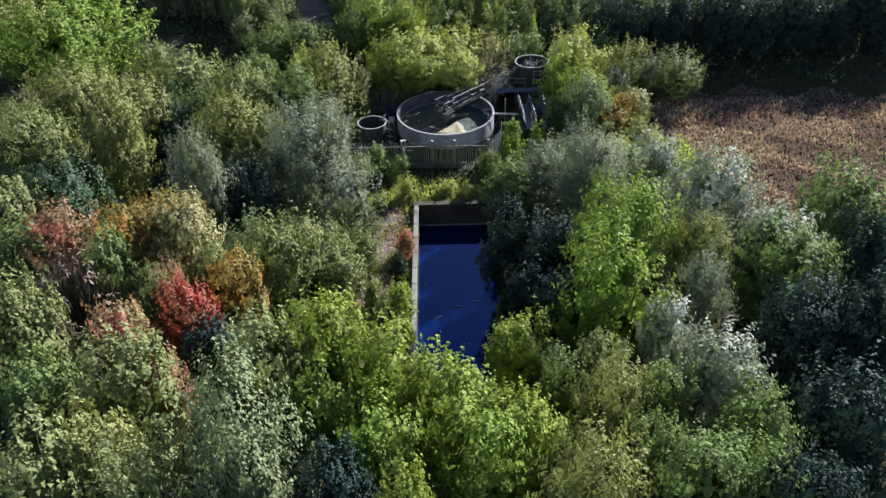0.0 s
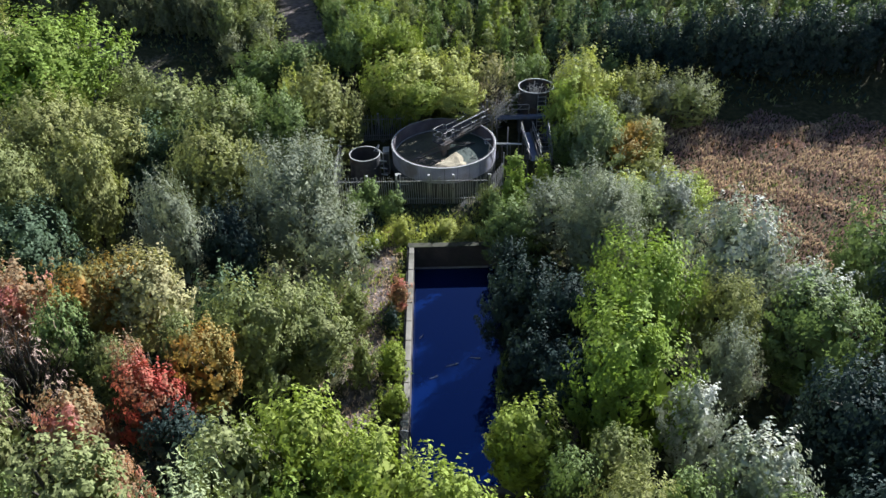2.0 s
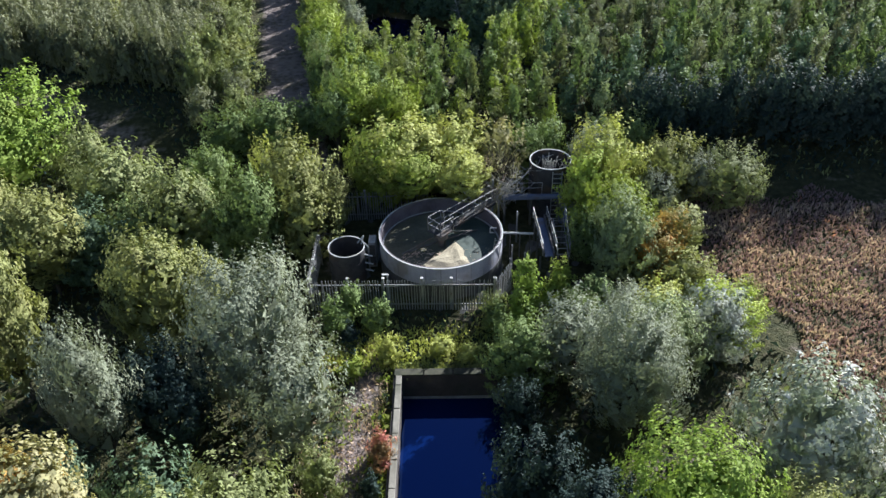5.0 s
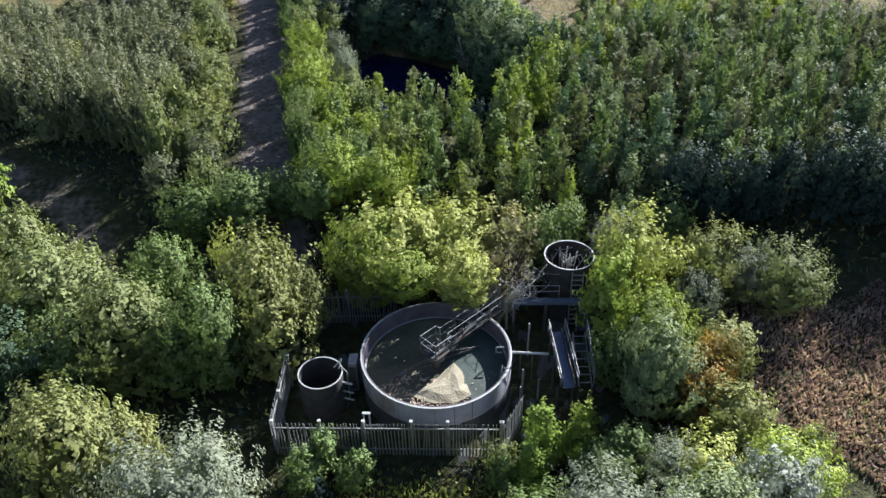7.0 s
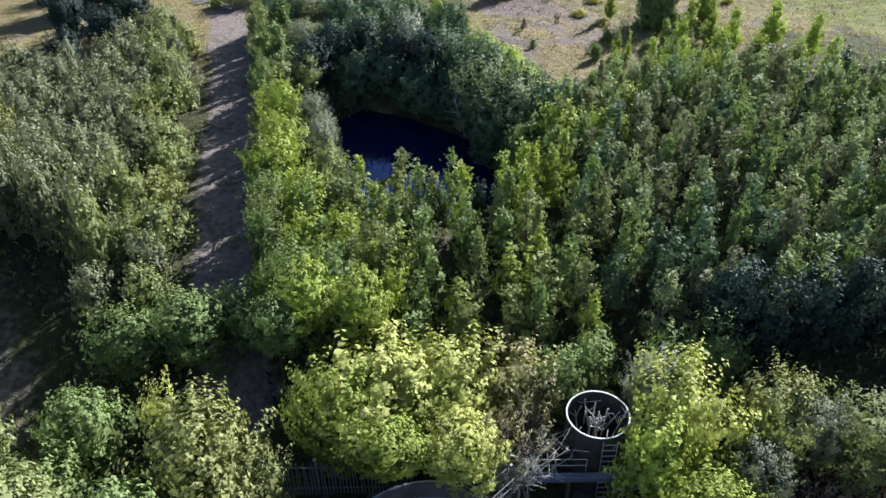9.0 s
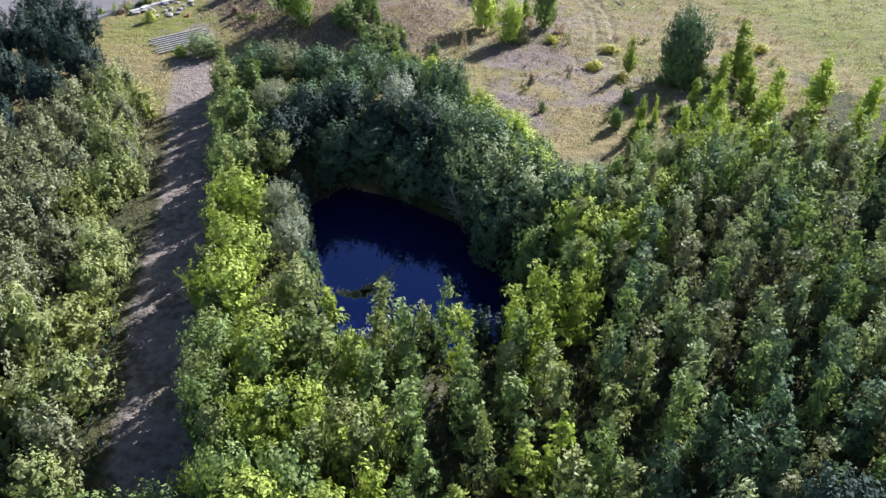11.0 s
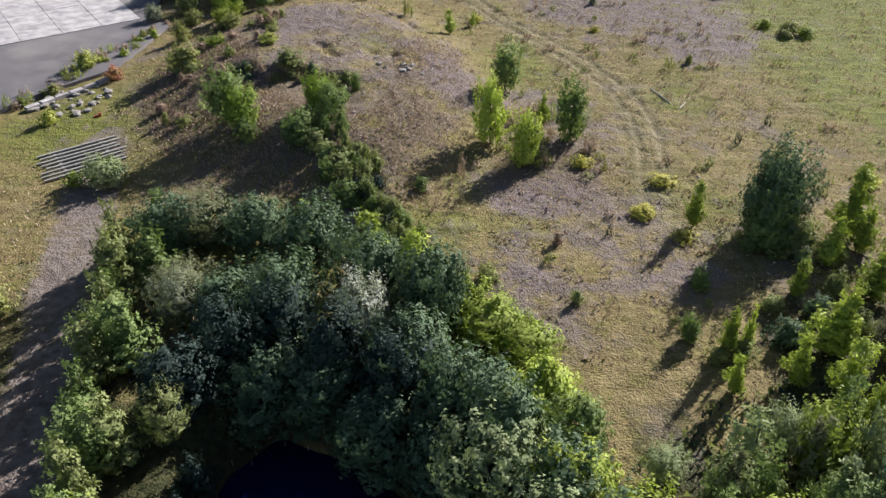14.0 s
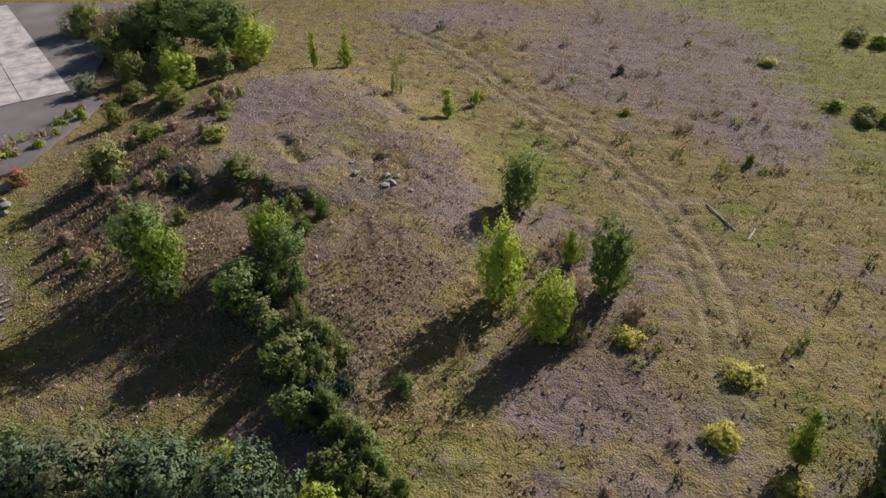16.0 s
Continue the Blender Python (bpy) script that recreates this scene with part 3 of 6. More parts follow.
def crown(kind, g, count, r, h, low, lobes, clumps, csize, leaf, slim, hang):
    """Lobes over a crown's outline with gaps between them, clumps of leaves on the lobes and leaves about each clump."""
    body = "ball" if kind == "spray" else kind
    lp, ln = on_outline(body, r * 0.9, h * 0.95, low, lobes, g)
    for _ in range(3):
        d = np.linalg.norm(lp[:, None] - lp[None], axis=2) + np.eye(lobes) * 99
        near = d.argmin(1)
        lp += 0.12 * (lp - lp[near])
    lp[:, 2] = np.clip(lp[:, 2], low, h * 0.97)
    reach = 1.25 * np.median((np.linalg.norm(lp[:, None] - lp[None], axis=2) + np.eye(lobes) * 99).min(1)) + 0.05 * r
    lift = g.uniform(-0.30, 0.08, lobes)
    cen, nrm0 = on_outline(body, r * 0.92, h * 0.96, low, clumps, g)
    d = np.linalg.norm(cen[:, None] - lp[None], axis=2)
    own, gap = d.argmin(1), np.clip(d.min(1) / reach, 0, 1.3)
    away = cen - lp[own]
    away /= np.maximum(np.linalg.norm(away, axis=1, keepdims=True), 1e-6)
    inset = np.minimum(0.46 * gap ** 2 - lift[own] + 0.10 * g.random(clumps) ** 2, 0.40) * r
    cen = cen - nrm0 * inset[:, None]
    cen[:, 2] = np.maximum(cen[:, 2], low * 0.9 + 0.05)
    out = nrm0 + 0.75 * away * np.minimum(gap, 1)[:, None]
    out /= np.linalg.norm(out, axis=1, keepdims=True)
    size = csize * r * g.uniform(0.55, 1.3, clumps)
    pick = g.integers(0, clumps, count)
    off = unit(count, g)
    off += out[pick] * 0.55
    off /= np.maximum(np.linalg.norm(off, axis=1, keepdims=True), 1e-6)
    deep = g.random(count) ** 0.35
    o = out[pick]
    plume = {"spray": 2.3, "cone": 1.9, "egg": 1.5, "ball": 1.4, "dome": 1.3}[kind]
    way = out * (0.55 if kind in ("spray", "cone") else 0.9) + np.array([0, 0, 0.8]) + 0.25 * unit(clumps, g)
    rise = way[pick]
    t = g.random(count) ** 1.6
    p = cen[pick] + off * (size[pick] * deep * (1.05 - 0.85 * t))[:, None] * np.array([1.0, 1.0, 0.72])
    p += rise * (t * plume * size[pick] - 0.35 * size[pick])[:, None]
    p[:, 2] -= hang * (1 - deep) * size[pick] * 0.6
    nrm = 0.6 * off + 0.95 * o + np.array([0, 0, 0.12]) + 0.3 * unit(count, g)
    ax = rise * (1.2 if kind in ("spray", "cone") else 0.5) + 0.6 * unit(count, g)
    s = leaf * g.uniform(0.6, 1.35, count)
    # large inner leaves, added as an occluder to keep light from shining through
    core = 0.30 if kind == "cone" else 0.34 if kind == "dome" else 0.47
    inner = int(np.clip(300 * r * core, 40, 900)) if count > 1450 else 0
    pi, ni = on_outline(body, r * core, low + (h - low) * (0.45 + 0.6 * core), low + 0.04 * h, inner, g)
    si = np.full(inner, 0.42 * r * (120 / max(inner, 1)) ** 0.5) * g.uniform(0.6, 1.3, inner)
    pi += unit(inner, g) * 0.07 * r
    p, s = np.concatenate([p, pi]), np.concatenate([s, si])
    nrm, ax = np.concatenate([nrm, ni + 0.7 * unit(inner, g)]), np.concatenate([ax, unit(inner, g)])
    width = np.concatenate([np.full(count, slim), np.full(inner, 0.75)])
    v, q = leaf_tris(p, nrm, ax, s, s * width)
    return v, q, cen


def make_template(form, seed):
    g = np.random.default_rng(seed)
    spec = {
        "big": ("ball", 7900, 3.0, 8.0, 1.2, 16, 230, 0.18, 0.180, 0.66, 0.6),
        "huge": ("ball", 15000, 4.5, 10.0, 1.4, 30, 400, 0.15, 0.205, 0.66, 0.6),
        "round": ("egg", 3400, 2.0, 5.0, 0.15, 11, 120, 0.24, 0.185, 0.66, 0.6),
        "tall": ("ball", 6300, 2.0, 8.4, 3.2, 12, 200, 0.19, 0.149, 0.66, 0.7),
        "tallwillow": ("spray", 9000, 2.2, 8.8, 3.0, 11, 200, 0.20, 0.155, 0.34, 0.3),
        "full": ("egg", 7000, 3.0, 6.2, 0.1, 17, 210, 0.20, 0.208, 0.66, 0.6),
        "bigwillow": ("spray", 21000, 3.6, 9.0, 0.8, 18, 420, 0.15, 0.155, 0.46, 0.3),
        "willow": ("spray", 5900, 2.3, 7.0, 0.5, 10, 150, 0.22, 0.185, 0.36, 0.3),
        "birch": ("cone", 2500, 1.1, 5.0, 0.1, 13, 90, 0.27, 0.155, 0.60, 0.2),
        "sapling": ("cone", 1450, 1.0, 5.0, 0.1, 10, 52, 0.30, 0.175, 0.58, 0.2),
        "shrub": ("dome", 1550, 1.3, 2.4, 0.05, 8, 60, 0.24, 0.14, 0.55, 0.3),
        "scrub": ("dome", 1750, 1.8, 3.2, 0.1, 13, 90, 0.18, 0.156, 0.55, 0.3),
        "bare": ("spray", 1400, 2.4, 7.0, 1.2, 9, 60, 0.24, 0.24, 0.16, 0.2),
        "fir": ("ball", 5200, 2.4, 4.6, 0.1, 12, 110, 0.20, 0.19, 0.5, 0.3),
        "tuft": ("dome", 700, 0.8, 0.7, 0.0, 6, 22, 0.28, 0.13, 0.3, 0.1),
    }[form]
    kind, count, r, h, low, lobes, clumps, csize, leaf, slim, hang = spec
    v, q, cen = crown(kind, g, count, r, h, low, lobes, clumps, csize, leaf, slim, hang)
    cm = quad_mesh("crown", v, q)
    runs = []
    lean = g.normal(size=2) * (0.03 if kind == "cone" else 0.06)
    top = h * (0.8 if kind == "cone" else 0.72)
    zs = np.linspace(-0.3, top, 6)
    stem = np.stack([lean[0] * zs + 0.08 * np.sin(zs), lean[1] * zs + 0.08 * np.cos(zs * 0.8) - 0.08, zs], 1)
    r0 = (0.012 if kind == "cone" else 0.020) * h
    runs.append((stem, np.linspace(r0, r0 * 0.25, 6)))
    n_limbs = {"tuft": 3, "shrub": 6, "scrub": 6, "bare": 60, "birch": 6, "sapling": 3}.get(form, 12)
    for c in cen[g.permutation(len(cen))[:n_limbs]]:
        zb = np.clip(c[2] * g.uniform(0.35, 0.7), 0.05, top * 0.95)
        b = np.array([np.interp(zb, zs, stem[:, 0]), np.interp(zb, zs, stem[:, 1]), zb])
        m = (b + c) / 2 + np.array([0, 0, 0.05 * h]) + g.normal(size=3) * 0.04 * r
        runs.append(([b, m, c], [r0 * 0.42, r0 * 0.28, r0 * 0.08]))
        if form == "bare":
            for _ in range(4):
                e = c + (c - b) * 0.25 + g.normal(size=3) * 0.16 * r
                runs.append(([m, (m + e) / 2 + g.normal(size=3) * 0.05 * r, e], [r0 * 0.2, r0 * 0.13, r0 * 0.04]))
    tv, tq = tubes(runs, 5 if form in ("huge", "big", "willow", "bigwillow", "full", "tall") else 4)
    tm = quad_mesh("trunk", tv, tq, True)
    tm.materials.append(BARK)
    cm.materials.append(LEAF["green"])
    return tm, cm, r, h


COUNTS = {"tall": 5, "tallwillow": 3, "huge": 2, "full": 3, "bigwillow": 2, "big": 4, "round": 5, "willow": 4, "birch": 4, "sapling": 6, "shrub": 4, "scrub": 5, "bare": 1, "fir": 2, "tuft": 2}
TEMPLATES = {f: [make_template(f, 100 + 17 * i + len(f) * 3) for i in range(n)] for f, n in COUNTS.items()}
WORDS = {"bright": "fresh green", "yellowgreen": "yellow-green", "yellow": "pale yellow-green", "lime": "lime yellow-green", "olive": "olive yellow", "olivegreen": "olive-green", "green": "mid-green",
         "dark": "dark shade-toned green", "deep": "deep green", "scrub": "dusty grey-green", "grey": "silver-grey", "pale": "pale grey-green", "white": "whitish silver", "cream": "cream-tinged green",
         "tan": "thin brownish", "red": "autumn red", "pink": "pinkish red autumn", "orange": "orange autumn", "flower": "yellow flowering"}
KINDS = {"tall": ("tree", "tall broadleaf tree with a rounded crown of %s leaves", "tree"), "tallwillow": ("willow_tree", "tall willow with a brush-like crown of narrow %s leaves", "tree"),
         "full": ("tree", "dense bushy tree with %s leaves down to the ground", "tree"), "bigwillow": ("willow_tree", "large spreading willow with narrow %s leaves", "tree"),
         "huge": ("tree", "large spreading broadleaf tree with %s leaves", "tree"),
         "big": ("tree", "full-crowned broadleaf tree with %s leaves", "tree"), "round": ("tree", "bushy broadleaf tree with %s leaves", "tree"),
         "willow": ("willow_tree", "upright willow with narrow %s leaves", "tree"), "birch": ("birch_tree", "slender young birch with %s leaves", "tree"),
         "sapling": ("plantation_tree", "slim young plantation tree with %s leaves", "tree"), "shrub": ("shrub", "low bushy shrub with %s leaves", "shrub"),
         "scrub": ("scrub_bush", "dense scrub bush with %s leaves", "shrub"), "bare": ("bare_tree", "half-bare tree with twiggy limbs and %s leaves", "tree"),
         "fir": ("fir_tree", "broad evergreen with %s needles", "tree"), "tuft": ("weed_clump", "clump of %s weeds in dry grass", "plant")}
G = ""


def T(form, x, y, h, r, leaf, label="", sink=0.0):
    """A tree, shrub or clump: its base on the ground at x, y; its height and crown radius."""
    if form == "round" and h / r > 3.1 and h > 6:
        form, r = ("tall", r * 1.12) if r < 2.4 else ("big", r * 1.05)
    elif form == "willow" and h / r > 3.3 and h > 6:
        form, r = ("tallwillow", r * 1.12) if r < 2.6 else ("bigwillow", r * 1.05)
    elif (form == "round" and h > 7.2 and r > 3.3) or (form == "full" and r > 3.6):
        form = "huge"
    elif form == "round" and h > 7.2:
        form = "big"
    elif form == "round" and r > 2.3:
        form = "full"
    elif form == "willow" and r > 2.9:
        form = "bigwillow"
    tm, cm, r0, h0 = TEMPLATES[form][int(rng.integers(0, COUNTS[form]))]
    name, text, cat = KINDS[form]
    root = thing(name, label or text % WORDS[leaf], cat, G, at=(x, y, gz(x, y) - sink), turn=float(rng.uniform(0, 360)))
    root.scale = (r / r0, r / r0, h / h0)
    trunk = new("trunk", tm)
    leaves = new("crown", cm)
    trunk.parent = leaves.parent = root
    leaves.material_slots[0].link = "OBJECT"
    leaves.material_slots[0].material = LEAF[leaf]
    return root


G = "trees round the basin"
T("round", -30.2, 59.8, 10.3, 6.9, "bright")
T("round", -38.2, 66.8, 7.2, 4.4, "olive")
T("round", -26.2, 50.7, 8.2, 3.9, "olive")
T("round", -27.2, 44.9, 8.2, 3.5, "olivegreen")
T("round", -22.3, 50.7, 7.7, 3.1, "olive")
T("round", -20.1, 56.5, 6.7, 3.7, "olivegreen")
T("round", -15.2, 53.7, 6.7, 3.2, "olivegreen")
T("round", -20.2, 42.2, 10.2, 2.5, "olive")
T("willow", -13.5, 36.4, 10.6, 1.8, "grey")
T("willow", -8.3, 41.4, 9.3, 3.9, "grey")
T("willow", -5.9, 38.9, 6.8, 2.7, "grey")
T("round", -11.4, 38.4, 7.6, 2.4, "dark")
T("round", -13.6, 44.6, 8.9, 2.8, "olive")
T("round", -22.1, 37.6, 8.2, 3.0, "deep")
T("round", -23.8, 35.4, 8.7, 2.7, "olivegreen")
T("round", -14.6, 33.6, 6.6, 2.0, "deep")
T("round", -18.9, 30.8, 9.2, 2.0, "pink")
T("round", -15.4, 30.5, 9.7, 1.9, "orange")
T("round", -14.1, 31.4, 9.5, 1.7, "orange")
T("round", -12.9, 30.9, 9.7, 2.1, "cream")
T("round", -10.6, 33.5, 6.2, 2.2, "deep")
T("round", -7.0, 32.6, 6.6, 2.4, "olivegreen")
T("round", -8.4, 30.1, 9.2, 2.5, "olivegreen")
T("round", -5.7, 31.1, 6.2, 1.8, "olivegreen")
T("round", -11.0, 25.0, 9.0, 1.5, "red")
T("round", -12.0, 26.1, 9.1, 0.9, "pink")
T("round", -9.6, 27.3, 9.0, 1.5, "orange")
T("round", -13.2, 26.9, 9.0, 1.2, "olivegreen")
T("round", -10.6, 27.8, 9.5, 1.1, "olivegreen")
T("round", -15.7, 28.3, 9.5, 1.3, "green")
T("bare", -16.6, 26.3, 9.7, 2.5, "tan")
T("round", -20.8, 30.2, 8.7, 2.1, "green")
T("round", -13.2, 23.3, 9.7, 1.6, "pink")
T("round", -11.1, 20.7, 9.3, 1.2, "pink")
T("round", -10.0, 23.7, 8.2, 1.5, "dark")
T("round", -17.7, 23.7, 10.7, 2.5, "olivegreen")
T("round", -14.5, 18.7, 11.2, 1.9, "green")
T("round", -11.5, 19.5, 11.0, 2.2, "olivegreen")
T("round", -11.4, 15.8, 11.7, 1.8, "olive")
T("willow", -7.0, 16.3, 12.2, 3.1, "pale")
T("willow", -9.5, 14.5, 11.8, 2.1, "olivegreen")
T("round", -12.7, 14.8, 11.7, 1.9, "olivegreen")
T("round", -4.4, 20.8, 12.0, 1.9, "yellowgreen")
T("round", -6.3, 19.3, 12.3, 1.8, "olivegreen")
T("round", -2.2, 19.9, 11.0, 1.9, "yellowgreen")
T("round", 0.1, 19.0, 10.3, 2.0, "yellowgreen")
T("round", -4.6, 18.6, 10.7, 2.1, "bright")
T("round", -2.3, 16.6, 10.7, 2.0, "bright")
T("round", -3.4, 14.5, 10.7, 1.5, "dark")
T("round", 3.1, 23.5, 8.0, 1.9, "yellowgreen")
T("round", -1.2, 13.6, 11.2, 1.1, "yellowgreen")
T("round", 1.1, 16.4, 10.2, 1.9, "bright")
T("round", 2.7, 17.7, 9.7, 1.6, "yellowgreen")
T("round", 4.5, 21.0, 8.2, 1.2, "green")
T("round", 6.2, 22.0, 8.7, 1.4, "olivegreen")
T("willow", 6.2, 18.9, 10.0, 1.9, "olive")
T("willow", 4.4, 14.3, 11.7, 2.1, "olive")
T("round", 7.3, 16.5, 9.7, 1.2, "green")
T("round", 10.5, 20.5, 9.7, 1.8, "white")
T("round", 8.1, 19.5, 9.2, 1.4, "green")
T("round", 8.1, 14.5, 11.0, 1.7, "green")
T("round", 10.9, 17.7, 9.7, 1.6, "green")
T("round", 9.8, 14.6, 10.7, 1.5, "green")
# dark crowns here also paint in the corner's deep shade
T("round", 15.5, 23.7, 9.2, 3.0, "dark")
T("round", 14.7, 18.4, 9.7, 2.9, "dark")
T("round", 11.3, 14.0, 10.7, 1.7, "dark")
T("round", 17.9, 23.7, 9.7, 2.7, "dark")
T("round", 7.4, 25.9, 10.2, 3.0, "bright")
T("round", 9.2, 31.0, 9.7, 3.5, "bright")
T("willow", 12.8, 30.3, 8.5, 1.8, "olive")
T("round", 9.6, 24.0, 8.2, 1.4, "white")
T("willow", 12.0, 27.3, 8.2, 1.6, "grey")
T("round", 14.9, 34.6, 9.4, 3.1, "white")
T("round", 17.3, 32.0, 7.8, 2.5, "white")
T("round", 16.9, 30.1, 8.0, 3.0, "green")
T("round", 23.2, 35.7, 7.2, 3.6, "green")
T("round", 22.6, 30.9, 7.7, 2.9, "dark")
T("willow", 9.2, 40.0, 7.6, 3.3, "grey")
T("round", 11.6, 43.6, 5.2, 2.6, "pale")
T("willow", 7.3, 43.5, 4.7, 2.6, "grey")
T("full", 14.7, 45.1, 4.2, 2.2, "white")
T("round", 4.5, 43.4, 3.7, 2.4, "green")
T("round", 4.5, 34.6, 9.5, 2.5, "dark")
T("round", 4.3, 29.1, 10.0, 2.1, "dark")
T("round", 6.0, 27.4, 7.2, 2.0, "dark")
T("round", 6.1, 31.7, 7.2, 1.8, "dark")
T("shrub", 3.3, 29.6, 7.0, 1.1, "green")
G = "bushes between the basin and the fence"
T("shrub", -4.7, 48.1, 2.7, 1.5, "green")
T("shrub", -2.9, 47.6, 2.1, 1.2, "green")
T("shrub", -2.4, 44.6, 1.9, 1.1, "yellow")
T("shrub", 0.4, 45.1, 1.3, 1.3, "yellow")
T("shrub", 1.9, 44.9, 1.0, 1.0, "yellow")
T("shrub", -4.1, 43.7, 1.1, 1.0, "yellowgreen")
T("shrub", -2.3, 38.2, 2.1, 1.1, "pink")
T("shrub", -2.7, 36.3, 1.5, 0.8, "dark")
T("shrub", -2.5, 32.7, 2.3, 1.2, "yellowgreen")
T("shrub", -2.3, 30.0, 2.3, 1.1, "yellowgreen")
T("shrub", -4.0, 32.4, 3.2, 1.1, "olivegreen")
T("round", -4.7, 35.8, 3.7, 1.2, "olivegreen")
T("shrub", 3.4, 47.5, 2.2, 1.2, "olivegreen")
T("shrub", 4.1, 43.5, 2.7, 1.2, "dark")
T("shrub", -4.6, 46.3, 1.2, 1.0, "dark")
T("round", 4.1, 39.9, 7.0, 1.1, "dark")
T("shrub", 3.8, 38.8, 5.4, 0.8, "dark")
T("round", 4.1, 35.4, 6.5, 1.1, "dark")
T("shrub", 3.3, 32.9, 5.2, 0.8, "green")
T("shrub", -5.3, 47.1, 2.4, 1.7, "green")
T("shrub", -3.2, 47.1, 1.9, 1.3, "green")
T("birch", 5.2, 48.0, 4.4, 1.5, "bright")
T("birch", 6.9, 48.5, 3.8, 1.4, "yellowgreen")
T("birch", 4.6, 46.9, 3.0, 1.3, "bright")
T("round", 7.6, 46.9, 3.0, 1.4, "green")
T("shrub", 3.5, 47.0, 2.3, 1.2, "green")
T("round", 8.9, 47.5, 3.3, 1.7, "green")
T("shrub", 7.5, 49.7, 2.7, 1.0, "yellowgreen")
G = "trees round the tanks"
T("round", -2.0, 61.3, 5.8, 4.1, "yellow")
T("round", -3.6, 60.0, 6.0, 2.6, "yellowgreen")
T("round", 1.3, 61.5, 5.7, 3.3, "yellow")
T("tall", 1.8, 57.4, 5.5, 2.2, "yellow")
T("tall", -1.4, 57.7, 5.3, 2.0, "yellowgreen")
T("round", 4.4, 61.8, 5.2, 2.3, "cream")
T("bare", 4.5, 58.9, 5.0, 1.7, "cream")
T("bare", 3.6, 58.4, 4.6, 1.3, "tan")
T("round", 6.2, 62.0, 4.9, 1.6, "green")
T("round", 8.0, 63.2, 4.3, 1.7, "green")
T("round", 9.8, 57.3, 5.6, 2.2, "lime")
T("round", 9.3, 53.2, 3.7, 1.3, "green")
T("round", 3.4, 58.5, 4.3, 1.7, "cream")
T("round", -9.0, 57.2, 6.8, 3.2, "olive")
T("willow", -6.5, 56.4, 4.7, 1.7, "olive")
T("round", -10.8, 53.6, 6.6, 2.4, "green")
T("round", -7.9, 54.4, 5.0, 2.2, "olive")
T("round", -15.1, 59.8, 5.2, 2.4, "green")
T("round", -11.3, 60.0, 5.5, 1.2, "yellow")
T("round", -15.7, 55.8, 4.7, 2.8, "green")
T("round", -21.1, 57.7, 4.7, 3.5, "olivegreen")
T("round", -24.5, 62.1, 5.0, 2.5, "olivegreen")
T("round", -17.8, 53.0, 5.2, 3.1, "green")
T("round", -12.8, 53.2, 4.7, 2.1, "green")
T("round", -20.2, 52.2, 5.2, 2.8, "deep")
T("round", -11.8, 66.0, 4.1, 2.7, "green")
T("round", -14.9, 65.2, 3.9, 2.2, "green")
T("round", -9.6, 66.9, 3.2, 1.8, "green")
T("round", -14.9, 46.4, 7.0, 2.4, "olivegreen")
T("round", -11.4, 44.8, 7.2, 1.6, "olive")
T("round", 11.5, 59.4, 6.1, 3.0, "yellow")
T("round", 11.5, 54.7, 5.3, 2.7, "yellowgreen")
T("round", 10.9, 51.4, 6.2, 2.4, "pale")
T("willow", 10.7, 62.0, 4.5, 1.7, "white")
T("round", 15.8, 59.9, 4.9, 2.5, "olive")
T("willow", 19.6, 58.6, 4.6, 2.6, "olivegreen")
T("willow", 17.8, 59.5, 3.9, 1.8, "grey")
T("willow", 14.4, 57.3, 3.7, 1.7, "grey")
T("round", 15.0, 54.1, 3.5, 2.2, "olive")
T("round", 13.1, 51.4, 3.5, 1.9, "orange")
T("round", 14.0, 52.9, 4.0, 1.3, "orange")
T("round", 14.3, 49.8, 3.1, 2.1, "olive")
T("round", 12.1, 46.6, 3.1, 2.0, "yellow")
T("round", 15.7, 46.6, 3.1, 2.4, "lime")
T("shrub", 17.6, 48.6, 2.3, 1.4, "olive")
T("willow", 10.5, 46.8, 3.1, 1.5, "grey")
T("round", 14.2, 63.9, 4.1, 2.1, "green")
T("round", 12.1, 63.7, 4.1, 1.5, "green")
T("round", 7.6, 63.2, 3.8, 1.2, "green")
G = "trees between the track and the pond"
T("birch", -15.4, 112.4, 3.4, 1.5, "green")
T("birch", -13.9, 106.7, 4.4, 2.0, "green")
T("birch", -13.3, 100.5, 4.5, 2.0, "green")
T("willow", -11.8, 103.5, 3.5, 1.5, "grey")
T("birch", -11.9, 94.4, 4.5, 2.0, "olivegreen")
T("willow", -10.2, 95.7, 3.4, 1.5, "olivegreen")
T("round", -10.9, 88.5, 4.4, 2.0, "yellowgreen")
T("willow", -9.0, 89.5, 3.2, 1.4, "grey")
T("round", -10.3, 83.7, 4.3, 2.1, "yellowgreen")
T("willow", -7.8, 85.9, 3.3, 1.5, "grey")
T("round", -9.7, 79.6, 4.4, 2.1, "yellowgreen")
T("round", -6.6, 80.7, 4.3, 1.8, "olivegreen")
T("round", -9.3, 74.9, 4.4, 1.8, "green")
T("round", -7.3, 74.7, 4.4, 2.1, "yellowgreen")
T("round", -5.3, 75.5, 3.7, 1.6, "green")
T("round", -8.7, 71.5, 4.4, 1.6, "green")
T("round", -6.5, 70.6, 4.7, 1.7, "yellowgreen")
T("round", -4.4, 70.2, 4.8, 1.7, "yellowgreen")
T("round", -6.8, 67.5, 5.6, 1.6, "green")
T("birch", -2.8, 74.0, 4.4, 1.4, "yellowgreen")
T("round", -4.4, 67.3, 5.6, 1.7, "green")
T("round", -5.6, 65.1, 6.7, 1.9, "yellowgreen")
T("round", -6.9, 63.8, 6.7, 1.6, "green")
